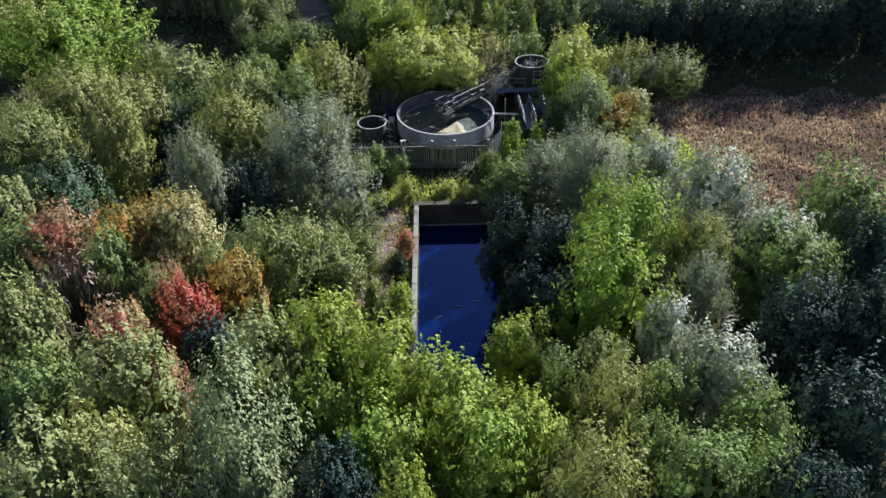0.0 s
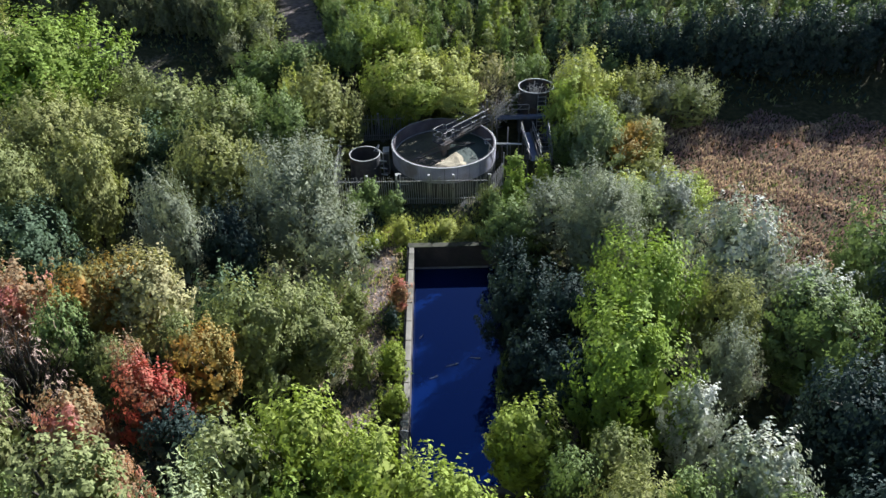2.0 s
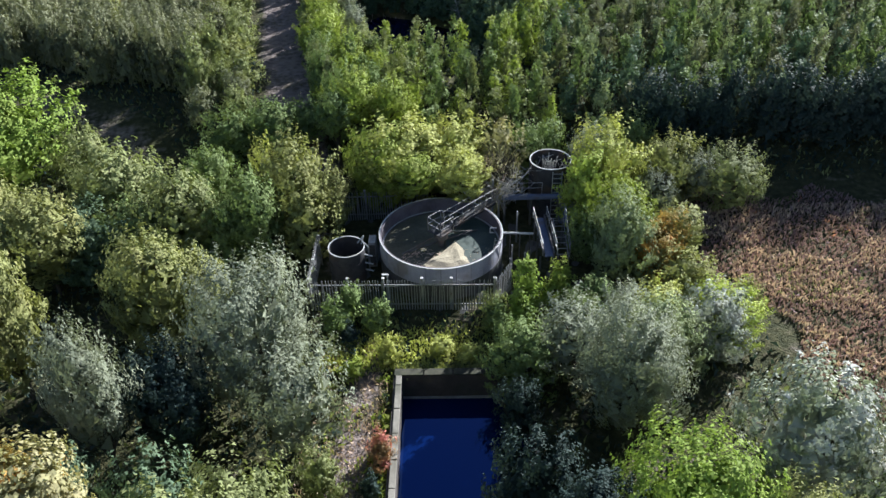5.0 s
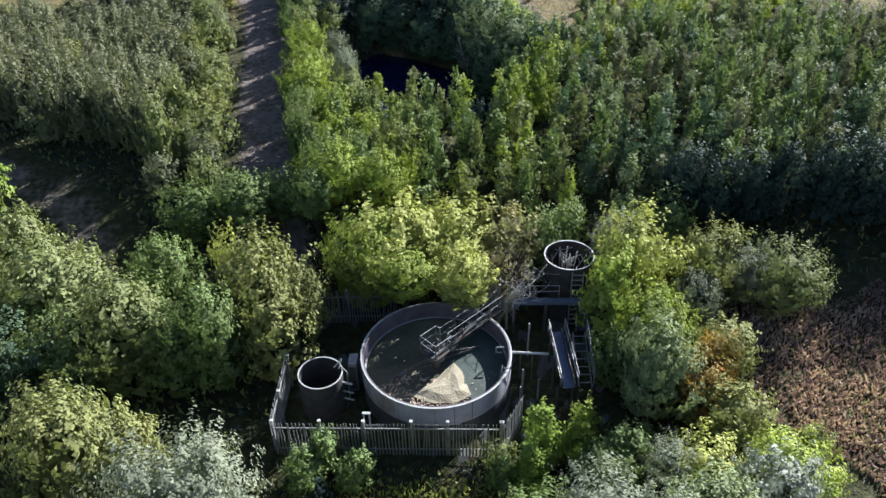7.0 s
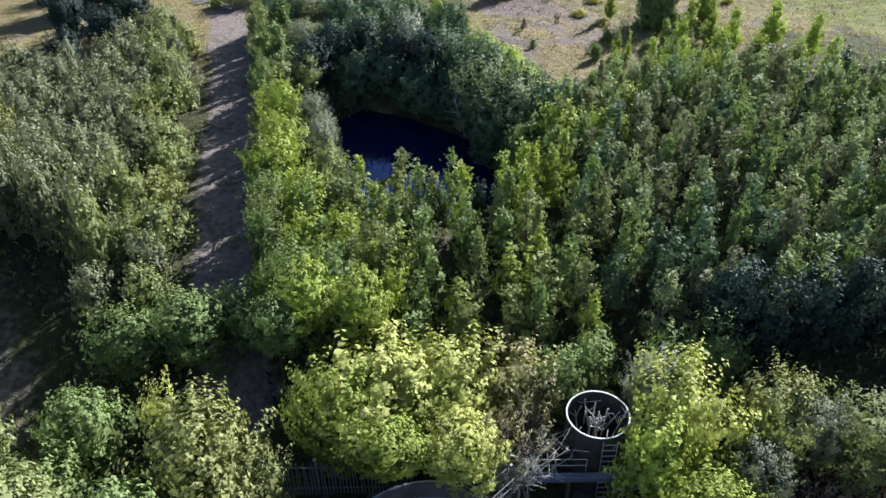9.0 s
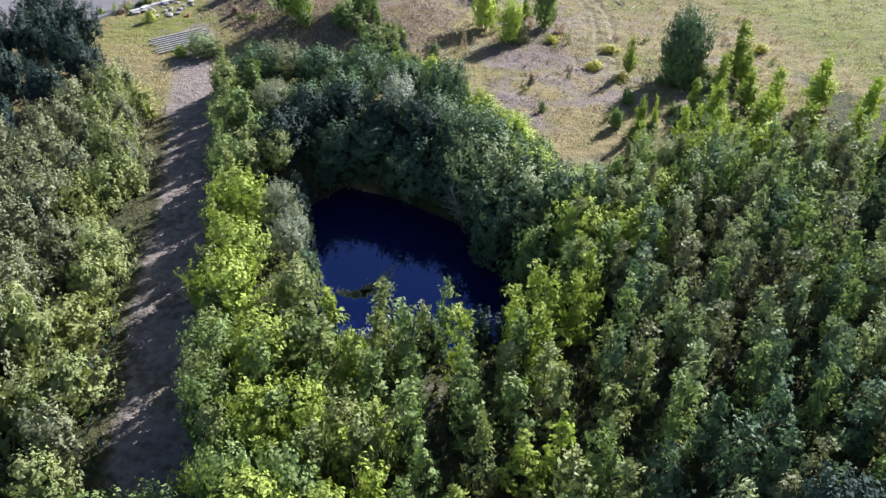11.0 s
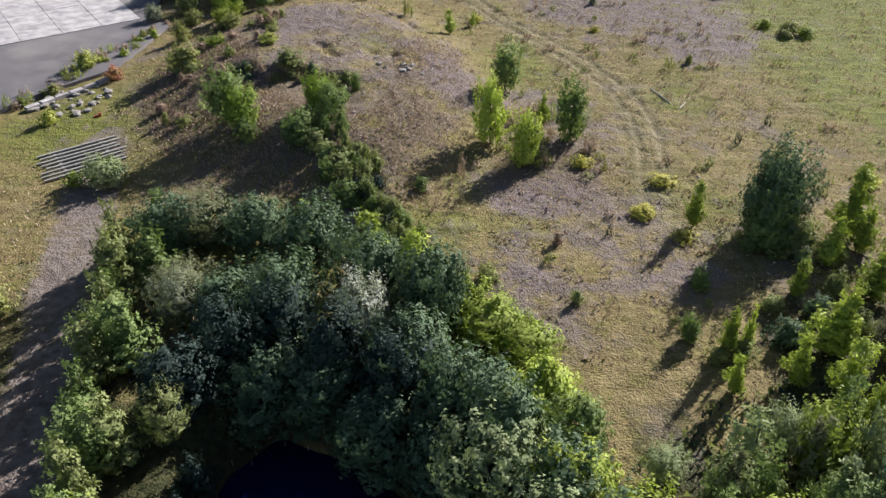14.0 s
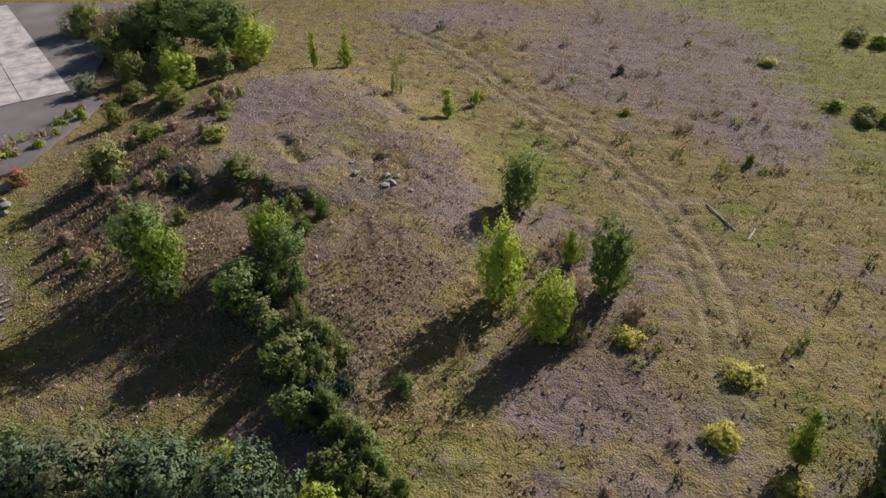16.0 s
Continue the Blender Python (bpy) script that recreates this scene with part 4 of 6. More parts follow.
T("round", -3.0, 64.9, 6.4, 1.6, "yellowgreen")
T("round", -2.3, 69.3, 5.0, 1.7, "olivegreen")
G = "trees on the pond's far bank"
T("round", -14.6, 110.5, 3.9, 2.3, "deep")
T("willow", -12.3, 111.2, 3.8, 2.6, "scrub")
T("round", -9.0, 110.8, 4.0, 2.6, "deep")
T("round", -5.4, 109.4, 4.5, 2.6, "deep")
T("willow", -12.0, 105.5, 2.7, 2.1, "scrub")
T("round", -1.7, 105.2, 5.4, 2.6, "deep")
T("round", -6.4, 103.5, 4.5, 2.8, "deep")
T("willow", -1.9, 101.3, 5.0, 1.8, "white")
T("round", -9.6, 103.9, 3.2, 2.3, "deep")
T("round", -3.7, 98.7, 3.4, 2.8, "deep")
T("round", -6.6, 98.9, 4.0, 2.6, "deep")
T("round", 1.5, 103.3, 5.9, 2.6, "deep")
T("round", 0.7, 99.1, 4.7, 2.6, "deep")
T("round", 4.2, 102.9, 2.6, 2.3, "yellowgreen")
T("round", 6.0, 101.2, 2.2, 2.0, "yellowgreen")
T("round", 3.5, 96.0, 4.4, 2.2, "deep")
T("round", 6.8, 97.5, 2.6, 2.1, "lime")
T("round", 4.1, 92.7, 4.9, 2.8, "pale")
T("round", -0.7, 95.9, 4.4, 2.6, "deep")
T("round", 2.1, 93.7, 4.3, 2.2, "deep")
T("round", 7.6, 92.0, 3.7, 1.9, "lime")
T("round", 6.4, 89.7, 4.8, 2.8, "pale")
T("round", 9.2, 89.9, 3.5, 2.0, "yellowgreen")
T("round", 4.5, 88.5, 6.0, 2.3, "deep")
T("round", 9.1, 85.8, 3.9, 2.0, "lime")
T("round", 6.6, 84.8, 6.2, 2.1, "green")
T("round", 11.7, 88.7, 3.7, 2.2, "olivegreen")
T("round", 14.1, 89.8, 3.5, 1.8, "yellowgreen")
T("round", 11.9, 84.3, 3.8, 2.0, "yellowgreen")
T("birch", 13.1, 83.7, 3.8, 1.6, "yellowgreen")
T("round", 8.8, 81.9, 3.5, 2.0, "green")
T("birch", -10.9, 112.3, 3.2, 1.7, "deep")
T("birch", -6.4, 111.6, 3.0, 1.6, "yellowgreen")
T("round", -13.7, 111.0, 3.9, 2.0, "deep")
T("birch", -2.0, 108.7, 4.5, 1.9, "yellowgreen")
T("birch", 0.5, 105.8, 4.9, 1.8, "lime")
T("birch", 3.1, 104.5, 3.3, 1.7, "yellowgreen")
T("birch", 6.4, 97.9, 3.2, 1.7, "lime")
T("round", 8.0, 95.3, 3.0, 1.6, "green")
T("round", 6.3, 92.2, 3.7, 1.4, "yellowgreen")
G = "young birches at the field's edge"
T("birch", 16.2, 101.0, 3.4, 0.8, "yellowgreen")
T("birch", 17.3, 101.4, 3.0, 0.5, "lime")
T("birch", 15.7, 98.4, 2.7, 0.8, "lime")
T("birch", 18.8, 98.9, 3.7, 1.0, "lime")
T("birch", 21.8, 101.2, 4.4, 1.4, "yellowgreen")
T("birch", 20.9, 98.2, 3.7, 1.3, "lime")
T("birch", 25.8, 105.8, 3.5, 1.6, "yellowgreen")
T("birch", 26.8, 111.6, 5.1, 1.8, "yellowgreen")
T("birch", 24.5, 108.7, 3.8, 1.2, "lime")
T("round", 21.0, 95.5, 3.7, 1.3, "yellowgreen")
T("round", 17.8, 93.9, 3.7, 1.7, "yellowgreen")
T("birch", 25.4, 101.0, 3.8, 1.4, "yellowgreen")
T("willow", 16.4, 94.6, 2.9, 1.3, "pale")
T("round", 13.4, 91.6, 3.2, 1.6, "green")
T("willow", 11.2, 93.5, 1.8, 1.2, "pale")
T("willow", 19.9, 92.6, 3.7, 1.7, "pale")
T("round", 17.0, 90.4, 3.9, 1.9, "green")
T("round", 22.1, 94.4, 3.7, 1.5, "yellowgreen")
T("shrub", 14.6, 102.1, 1.8, 0.9, "green")
T("birch", 27.2, 104.1, 4.2, 1.5, "lime")
T("birch", 31.3, 105.4, 4.7, 1.9, "lime")
T("birch", 33.7, 102.2, 4.3, 1.6, "lime")
T("birch", 21.5, 101.3, 3.8, 1.8, "lime")
T("birch", 24.6, 100.1, 3.8, 1.8, "lime")
T("birch", 27.6, 99.0, 3.8, 1.9, "yellowgreen")
T("birch", 30.6, 97.8, 3.7, 1.7, "yellowgreen")
T("birch", 33.3, 97.4, 3.9, 1.7, "lime")
G = "trees on the rough field"
T("shrub", 4.6, 107.5, 1.0, 1.2, "olive")
T("shrub", 9.3, 105.2, 1.0, 0.5, "pale")
T("shrub", 5.9, 103.2, 1.2, 1.2, "pale")
T("shrub", 9.0, 111.0, 1.0, 0.5, "tan")
T("shrub", -0.2, 111.0, 1.4, 1.0, "olivegreen")
T("shrub", -0.6, 112.6, 1.2, 1.0, "green")
T("full", 21.6, 110.9, 4.4, 1.9, "green")
T("shrub", 21.4, 110.5, 2.9, 2.2, "green")
T("shrub", 23.4, 110.3, 2.3, 1.8, "olivegreen")
T("round", 5.6, 124.0, 5.5, 1.5, "lime")
T("round", 7.9, 121.3, 4.4, 1.4, "lime")
T("round", 11.7, 125.1, 5.0, 1.6, "green")
T("round", 7.4, 133.9, 4.3, 1.6, "green")
T("birch", 10.0, 128.0, 2.7, 0.9, "yellowgreen")
T("birch", 17.8, 112.9, 3.4, 1.0, "yellowgreen")
T("full", 22.3, 112.2, 6.4, 2.5, "deep")
T("shrub", 0.6, 116.9, 1.0, 0.8, "green")
T("birch", 2.8, 148.3, 2.6, 0.9, "lime")
T("birch", 5.3, 151.9, 1.6, 0.6, "lime")
T("birch", -9.7, 160.1, 3.8, 0.8, "lime")
T("birch", -6.7, 160.5, 3.8, 1.1, "lime")
T("round", -14.3, 126.0, 4.4, 1.9, "green")
T("round", -12.9, 124.6, 3.6, 1.5, "bright")
T("shrub", -12.3, 123.2, 2.0, 1.2, "green")
T("round", -7.4, 126.4, 3.2, 1.4, "bright")
T("round", -6.2, 124.6, 3.0, 1.4, "green")
T("round", -8.2, 122.1, 2.5, 1.8, "green")
T("shrub", -4.0, 119.9, 1.0, 1.2, "olivegreen")
T("shrub", -3.3, 115.9, 1.4, 1.3, "dark")
T("shrub", -20.8, 137.5, 2.7, 2.4, "olive")
T("round", -21.7, 119.4, 2.3, 2.0, "pale")
T("shrub", -23.8, 119.3, 1.2, 1.0, "yellowgreen")
T("shrub", -31.2, 140.7, 2.3, 1.6, "yellow")
T("shrub", -29.7, 129.1, 1.4, 1.1, "yellow")
T("shrub", 0.6, 108.8, 1.7, 1.0, "green")
T("shrub", -6.9, 121.1, 1.5, 1.5, "olivegreen")
T("shrub", -5.1, 118.4, 1.6, 1.7, "olivegreen")
T("shrub", -4.1, 115.2, 1.8, 1.5, "green")
T("shrub", -2.3, 112.5, 1.4, 1.2, "olivegreen")
T("shrub", -5.7, 117.7, 1.8, 1.1, "green")
T("shrub", -11.0, 134.7, 1.4, 1.9, "olivegreen")
T("full", -19.5, 164.5, 5.9, 4.6, "green")
T("full", -27.6, 165.9, 4.9, 3.7, "olivegreen")
T("round", -35.5, 171.2, 3.8, 2.9, "olive")
T("full", -24.2, 167.4, 6.0, 4.5, "green")
T("round", -16.3, 163.2, 4.2, 2.8, "lime")
T("birch", -20.2, 155.0, 3.6, 2.0, "lime")
T("birch", -17.6, 157.6, 3.6, 1.6, "green")
T("full", -27.1, 167.8, 4.8, 3.2, "dark")
T("round", -31.1, 169.0, 3.8, 2.6, "tan")
T("shrub", -24.2, 147.9, 2.2, 1.2, "olive")
T("shrub", -19.0, 142.2, 1.0, 1.4, "yellowgreen")
T("shrub", -13.7, 140.0, 1.0, 1.5, "yellow")
T("round", -29.0, 154.1, 1.8, 1.3, "grey")
T("shrub", -27.6, 138.1, 1.5, 1.2, "pink")
T("shrub", -5.9, 119.9, 1.0, 1.3, "green")
T("shrub", 37.4, 148.8, 1.3, 1.6, "olive")
T("shrub", 38.6, 147.6, 1.1, 1.4, "yellowgreen")
T("shrub", 36.6, 147.4, 0.9, 1.2, "olive")
T("shrub", 35.6, 150.7, 1.0, 1.2, "yellowgreen")
T("shrub", 44.4, 167.1, 1.4, 1.8, "olive")
T("shrub", 46.6, 166.0, 1.3, 1.6, "yellowgreen")
T("shrub", 45.6, 168.6, 1.6, 1.4, "olivegreen")
T("shrub", 25.0, 140.7, 1.0, 0.6, "olive")
T("shrub", 19.1, 159.1, 1.0, 0.7, "grey")
G = "clumps of weeds on the field"
T("tuft", 6.4, 169.4, 0.8, 0.9, "tan")
T("tuft", 10.8, 166.4, 0.6, 0.6, "tan")
T("tuft", 15.2, 166.9, 0.8, 0.7, "tan")
T("tuft", 2.2, 172.3, 0.7, 0.7, "dark")
T("tuft", 12.5, 158.1, 0.9, 0.6, "tan")
T("tuft", 23.1, 139.7, 0.9, 0.7, "olive")
T("tuft", 22.0, 146.5, 0.7, 0.6, "tan")
T("tuft", 20.6, 151.9, 0.6, 0.4, "tan")
T("tuft", 28.2, 148.5, 0.7, 0.5, "tan")
T("tuft", 19.8, 175.1, 0.8, 0.7, "tan")
T("tuft", 27.7, 127.5, 0.7, 0.4, "dark")
T("tuft", 24.3, 124.5, 0.8, 0.4, "dark")
T("tuft", 26.0, 133.1, 0.6, 0.3, "tan")
T("tuft", 8.5, 117.1, 0.6, 0.2, "tan")
T("tuft", 12.4, 112.0, 0.6, 0.3, "dark")
T("tuft", -1.5, 151.9, 2.7, 0.7, "olive")
T("tuft", 13.5, 120.2, 0.6, 0.3, "olive")
T("tuft", 20.1, 120.0, 0.6, 0.4, "olive")
T("tuft", 3.4, 119.1, 1.5, 0.4, "tan")
T("tuft", 9.2, 129.3, 0.9, 0.8, "tan")
T("shrub", 15.1, 114.3, 0.7, 1.0, "flower")
T("shrub", 16.9, 111.5, 0.7, 1.0, "flower")
T("shrub", 12.0, 120.9, 0.6, 1.1, "flower")
T("shrub", 17.1, 118.2, 0.6, 1.3, "flower")
T("shrub", 14.8, 114.3, 0.6, 1.2, "flower")
T("shrub", 31.3, 118.0, 0.9, 1.2, "flower")
T("shrub", 33.6, 161.0, 0.7, 1.4, "flower")
T("shrub", 5.7, 153.4, 0.8, 1.0, "flower")
T("shrub", 17.8, 149.8, 0.6, 0.8, "flower")
G = "dark firs beside the track"
T("fir", -39.8, 117.0, 5.5, 2.5, "dark")
T("fir", -36.8, 117.4, 5.1, 2.5, "dark")
T("fir", -32.4, 114.5, 4.9, 2.5, "dark")
T("fir", -29.1, 110.9, 4.4, 1.9, "dark")
T("fir", -35.1, 108.8, 5.3, 2.3, "dark")
T("fir", -31.1, 107.2, 4.5, 2.2, "dark")
T("fir", -32.6, 101.8, 4.1, 2.0, "dark")
T("fir", -36.9, 120.4, 5.2, 2.5, "dark")
T("fir", -33.7, 120.7, 5.1, 2.5, "dark")
T("fir", -39.1, 125.7, 5.3, 2.7, "dark")
T("fir", -29.8, 113.1, 3.8, 1.8, "dark")

# ---- plantation, scrub and edges ----
G = "young plantation trees"
n = 0
for gy in np.arange(65, 98, 2.0):
    for gx in np.arange(-6, 44, 2.05):
        px, py = gx + rng.uniform(-0.65, 0.65), gy + rng.uniform(-0.65, 0.65)
        if inside(POND, px, py) > -0.9 or (px > 10 and py < 66.5) or (px < 8 and py > 80) or n >= 298:
            continue
        if py > 95 - 0.9 * max(0, 16 - px):
            continue
        # deep saplings paint in the front's shade, pale ones the silvery leaf glints
        tone = "green" if px < 10 + 2 * math.sin(py) else ("pale" if rng.random() < 0.12 + 0.22 * smooth(70, 80, py) else "deep" if rng.random() < 0.35 * smooth(79, 70, py) else "green" if rng.random() < 0.4 else "scrub" if rng.random() < 0.75 else "deep")
        if px < 10 and rng.random() < 0.7:
            tone = "yellowgreen" if rng.random() < 0.45 else "olivegreen"
        T("sapling", px, py, rng.uniform(3.9, 5.3) + (0.4 if 75 < py < 80 and px < 8 else 0), rng.uniform(1.05, 1.5), tone)
        n += 1

G = "dense edge of the plantation"
# the front row's shade is put into its near-black leaves
for px in np.arange(15, 44, 2.3):
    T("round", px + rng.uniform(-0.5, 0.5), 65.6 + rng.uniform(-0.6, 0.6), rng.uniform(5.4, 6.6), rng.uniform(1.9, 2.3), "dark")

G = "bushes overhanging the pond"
# dark and deep leaves paint in the bank's shaded face
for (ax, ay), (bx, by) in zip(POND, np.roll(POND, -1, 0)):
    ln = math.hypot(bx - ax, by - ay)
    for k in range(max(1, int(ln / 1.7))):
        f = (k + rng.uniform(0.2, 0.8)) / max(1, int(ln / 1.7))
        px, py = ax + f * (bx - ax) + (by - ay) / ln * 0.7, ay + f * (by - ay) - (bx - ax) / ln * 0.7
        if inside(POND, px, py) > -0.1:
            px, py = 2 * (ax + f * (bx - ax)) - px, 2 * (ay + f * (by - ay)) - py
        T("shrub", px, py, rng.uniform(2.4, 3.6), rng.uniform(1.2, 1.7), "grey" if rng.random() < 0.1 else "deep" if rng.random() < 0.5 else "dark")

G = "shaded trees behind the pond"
# the dark crowns have their shaded side painted in
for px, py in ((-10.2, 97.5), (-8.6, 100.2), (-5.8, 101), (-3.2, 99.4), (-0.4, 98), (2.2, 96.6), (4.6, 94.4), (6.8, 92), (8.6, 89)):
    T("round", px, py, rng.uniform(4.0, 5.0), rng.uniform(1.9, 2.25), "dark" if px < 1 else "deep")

G = "trees between the track and the pond"
for py in np.arange(66, 111, 1.75):
    px = np.interp(py, TRACK[:, 1], TRACK[:, 0]) + rng.uniform(2.9, 3.6)
    T("birch" if rng.random() < 0.6 else "round", px, py + rng.uniform(-0.4, 0.4), rng.uniform(3.2, 4.8), rng.uniform(1.2, 1.7), "yellowgreen" if rng.random() < 0.15 else "olivegreen" if rng.random() < 0.4 else "green")

G = "scrub beside the track"
for gy in np.arange(66, 111, 2.55):
    for gx in np.arange(-46, -11, 2.55):
        px, py = gx + rng.uniform(-0.8, 0.8), gy + rng.uniform(-0.8, 0.8)
        edge = np.interp(py, TRACK[:, 1], TRACK[:, 0]) - 3.3
        if px > edge or py > 112 + 0.35 * (px + 25) or py < (72.9 - 0.35 * (px + 22) if px < -18 else 68):
            continue
        if px < -30 and py > 100:
            continue
        near = px > edge - 3.5
        T("scrub", px, py, rng.uniform(3.2, 4.2) + 2.2 * smooth(84, 77, py + 0.35 * (px + 22)) * (px < -18), rng.uniform(1.9, 2.45), "olivegreen" if near and rng.random() < 0.7 else "olive" if rng.random() < 0.06 else "scrub")

G = "weeds at the mound's foot"
BAND = np.array([(-6.0, 131), (-6.6, 128), (-6.8, 124.5), (-4.4, 119.5), (-3.2, 116), (-2.6, 114), (-1.2, 112), (-0.2, 111), (1, 109.2)])
for k in np.arange(0, 8, 0.115):
    i0 = int(k)
    px, py = BAND[i0] + (k - i0) * (BAND[i0 + 1] - BAND[i0]) + rng.uniform(-1.2, 1.2, 2)
    T("shrub", px, py, rng.uniform(0.7, 1.9), rng.uniform(0.55, 0.95), "olivegreen" if rng.random() < 0.55 else "green" if rng.random() < 0.8 else "dark")

G = "low scrub on the mound's shaded flank"
for _ in range(46):
    px, py = rng.uniform(-21.5, -13.5), rng.uniform(127, 150)
    T("shrub", px, py, rng.uniform(0.5, 1.3), rng.uniform(0.5, 1.0), "tan" if rng.random() < 0.4 else "olive" if rng.random() < 0.5 else "olivegreen")
G = "weeds along the yard's edge"
for k in range(40):
    f = k / 39
    px, py = -34.5 + 8.2 * f + rng.uniform(-1.4, 1.2), 131.5 + 21 * f + rng.uniform(-1.2, 1.2)
    T("tuft" if rng.random() < 0.6 else "shrub", px, py, rng.uniform(0.5, 1.2), rng.uniform(0.4, 0.95), "olive" if rng.random() < 0.45 else "yellowgreen" if rng.random() < 0.4 else "tan")
for px, py, h, r, tone in ((-23.4, 160.5, 3.8, 1.7, "green"), (-26.0, 157.0, 3.0, 1.5, "olivegreen"), (-22.2, 157.2, 3.2, 1.4, "lime"), (-29.6, 163.0, 3.8, 1.9, "olive"), (-21.0, 152.0, 1.8, 1.2, "yellowgreen"), (-19.2, 149.0, 1.5, 1.1, "olive"), (-24.6, 153.2, 1.5, 1.2, "olive")):
    T("round", px, py, h, r, tone)
G = "bushes along the mound's scarp"
for k in range(16):
    px = -16.4 + k * 0.75 + rng.uniform(-0.3, 0.3)
    py = 133.0 - 0.33 * (px + 8) + rng.uniform(-1.3, 0.2)
    T("shrub", px, py, rng.uniform(0.5, 1.1), rng.uniform(0.5, 0.85), "deep" if rng.random() < 0.5 else "olivegreen" if rng.random() < 0.6 else "tan")
G = "weeds and grass clumps by the birches"
for _ in range(34):
    a, d = rng.uniform(0, 6.28), rng.uniform(0.8, 4.2)
    px, py = 9.2 + d * math.cos(a) * 1.1, 126.2 + d * math.sin(a) * 1.4
    T("tuft", px, py, rng.uniform(0.5, 1.0), rng.uniform(0.4, 0.8), "tan" if rng.random() < 0.35 else "olive" if rng.random() < 0.6 else "yellowgreen")
for _ in range(60):
    px, py = rng.uniform(-2, 34), rng.uniform(103, 168)
    T("tuft", px, py, rng.uniform(0.35, 0.7), rng.uniform(0.3, 0.7), "tan" if rng.random() < 0.4 else "olive" if rng.random() < 0.6 else "olivegreen")

G = "young birches at the field's edge"
T("birch", 21.6, 105.9, 2.6, 0.9, "yellowgreen")
T("birch", 27.0, 110.0, 3.4, 1.2, "yellowgreen")
G = "low bushes among the young birches"
T("shrub", 21.9, 104.1, 1.6, 1.2, "deep")
T("shrub", 19.8, 104.7, 1.0, 1.1, "olivegreen")
T("shrub", 23.2, 109.1, 1.1, 1.0, "pale")
T("shrub", 25.2, 109.1, 1.5, 1.2, "olivegreen")
T("shrub", 24.0, 106.4, 1.4, 1.1, "olivegreen")
T("shrub", 19.6, 101.9, 1.7, 1.3, "deep")
T("shrub", 16.9, 100.9, 1.1, 1.0, "olivegreen")
T("shrub", 16.4, 106.5, 1.5, 1.0, "green")
T("shrub", 15.7, 100.6, 0.9, 0.9, "olive")
T("shrub", 23.7, 102.9, 1.5, 1.2, "olivegreen")


# ---- low growth ----
def low_growth(name, label, count, region, leaf, size, slim, lean, keep, category="plants"):
    """One sheet of small upright leaves over a region."""
    g = np.random.default_rng(len(name) * 31 + count)
    x, y = g.uniform(region[0], region[1], count), g.uniform(region[2], region[3], count)
    ok = keep(x, y, g)
    x, y = x[ok], y[ok]
    z = ground_height(x, y)
    s = size * g.uniform(0.5, 1.4, len(x))
    ax = np.stack([g.normal(size=len(x)) * lean, g.normal(size=len(x)) * lean, np.ones(len(x))], 1)
    v, q = leaf_tris(np.stack([x, y, z + s * 0.36], 1), np.stack([g.normal(size=len(x)), g.normal(size=len(x)), 0.3 * np.ones(len(x))], 1), ax, s, s * slim)
    me = quad_mesh(name, v, q)
    me.materials.append(LEAF[leaf])
    return tagged(new(name, me), label, category, kind="stuff")


def in_heath(x, y, g):
    e = 15.5 + 0.32 * (57.5 - y) + 1.2 * np.sin(y * 0.7)
    far = smooth(54, 44, x + 2 * np.sin(y * 0.5)) * smooth(30, 38, y + 2 * np.sin(x * 0.4))
    return (g.random(len(x)) < far) & (x > e) & (y < 61.5 - 0.12 * (x - 17) + np.sin(x)) & (g.random(len(x)) < 0.9)


low_growth("heath", "brown dying heath of docks and grasses", 75000, (14, 54, 30, 62), "heather", 0.32, 0.3, 0.55, in_heath)
low_growth("dry_grass", "tufts of straw-coloured dry grass", 52000, (15, 52, 30, 59), "straw", 0.38, 0.24, 0.6, lambda x, y, g: in_heath(x, y, g) & (np.sin(x * 0.45 + 1.4 * np.sin(y * 0.4)) * np.sin(y * 0.6 + x * 0.25) > 0.0))
low_growth("heath", "olive-green weeds among the brown docks", 22000, (15, 52, 30, 61), "olivegreen", 0.3, 0.3, 0.7, lambda x, y, g: in_heath(x, y, g) & (np.sin(x * 0.4 + 2 + np.sin(y * 0.5)) * np.sin(y * 0.6 - x * 0.3) > 0.12))
low_growth("heath", "tall rust-red docks along the heath's shaded edge", 1500, (16, 52, 55, 62), "pink", 0.42, 0.2, 0.4, lambda x, y, g: in_heath(x, y, g) & (np.sin(x * 1.3) + np.sin(y * 1.7 + x) > 0.4))


def in_wood(x, y, g):
    free = (np.abs(along(TRACK, x, y)) > 1.9) & (np.abs(along(YARD, x, y)) > 2.4) & (inside(POND, x, y) < -0.4) & (np.abs(along(BANKPATH, x, y)) > 0.9)
    b = BASIN
    free &= (x < b[0] - 0.5) | (x > b[1] + 0.5) | (y < b[2] - 0.5) | (y > b[3] + 0.5)
    free &= ~((x > -7.5) & (x < 9.5) & (y > 48.3) & (y < 61))
    free &= ~((x > 14.5 + 0.32 * (57.5 - y)) & (y < 62))
    free &= g.random(len(x)) < smooth(43, 32, np.abs(x) + 3 * np.sin(y * 0.3)) * smooth(8, 20, y + 3 * np.sin(x * 0.35))
    return free & (y < 99 - 0.8 * np.maximum(0, 16 - np.maximum(x, 4)))


# the shade under the trees is part of this undergrowth's colour
low_growth("undergrowth", "undergrowth below the trees, shade put into its dark green", 40000, (-44, 44, 8, 104), "dark", 0.45, 0.45, 0.7, in_wood)
low_growth("undergrowth", "olive-green nettles and brambles below the trees", 22000, (-40, 36, 8, 100), "olivegreen", 0.45, 0.4, 0.7, in_wood)
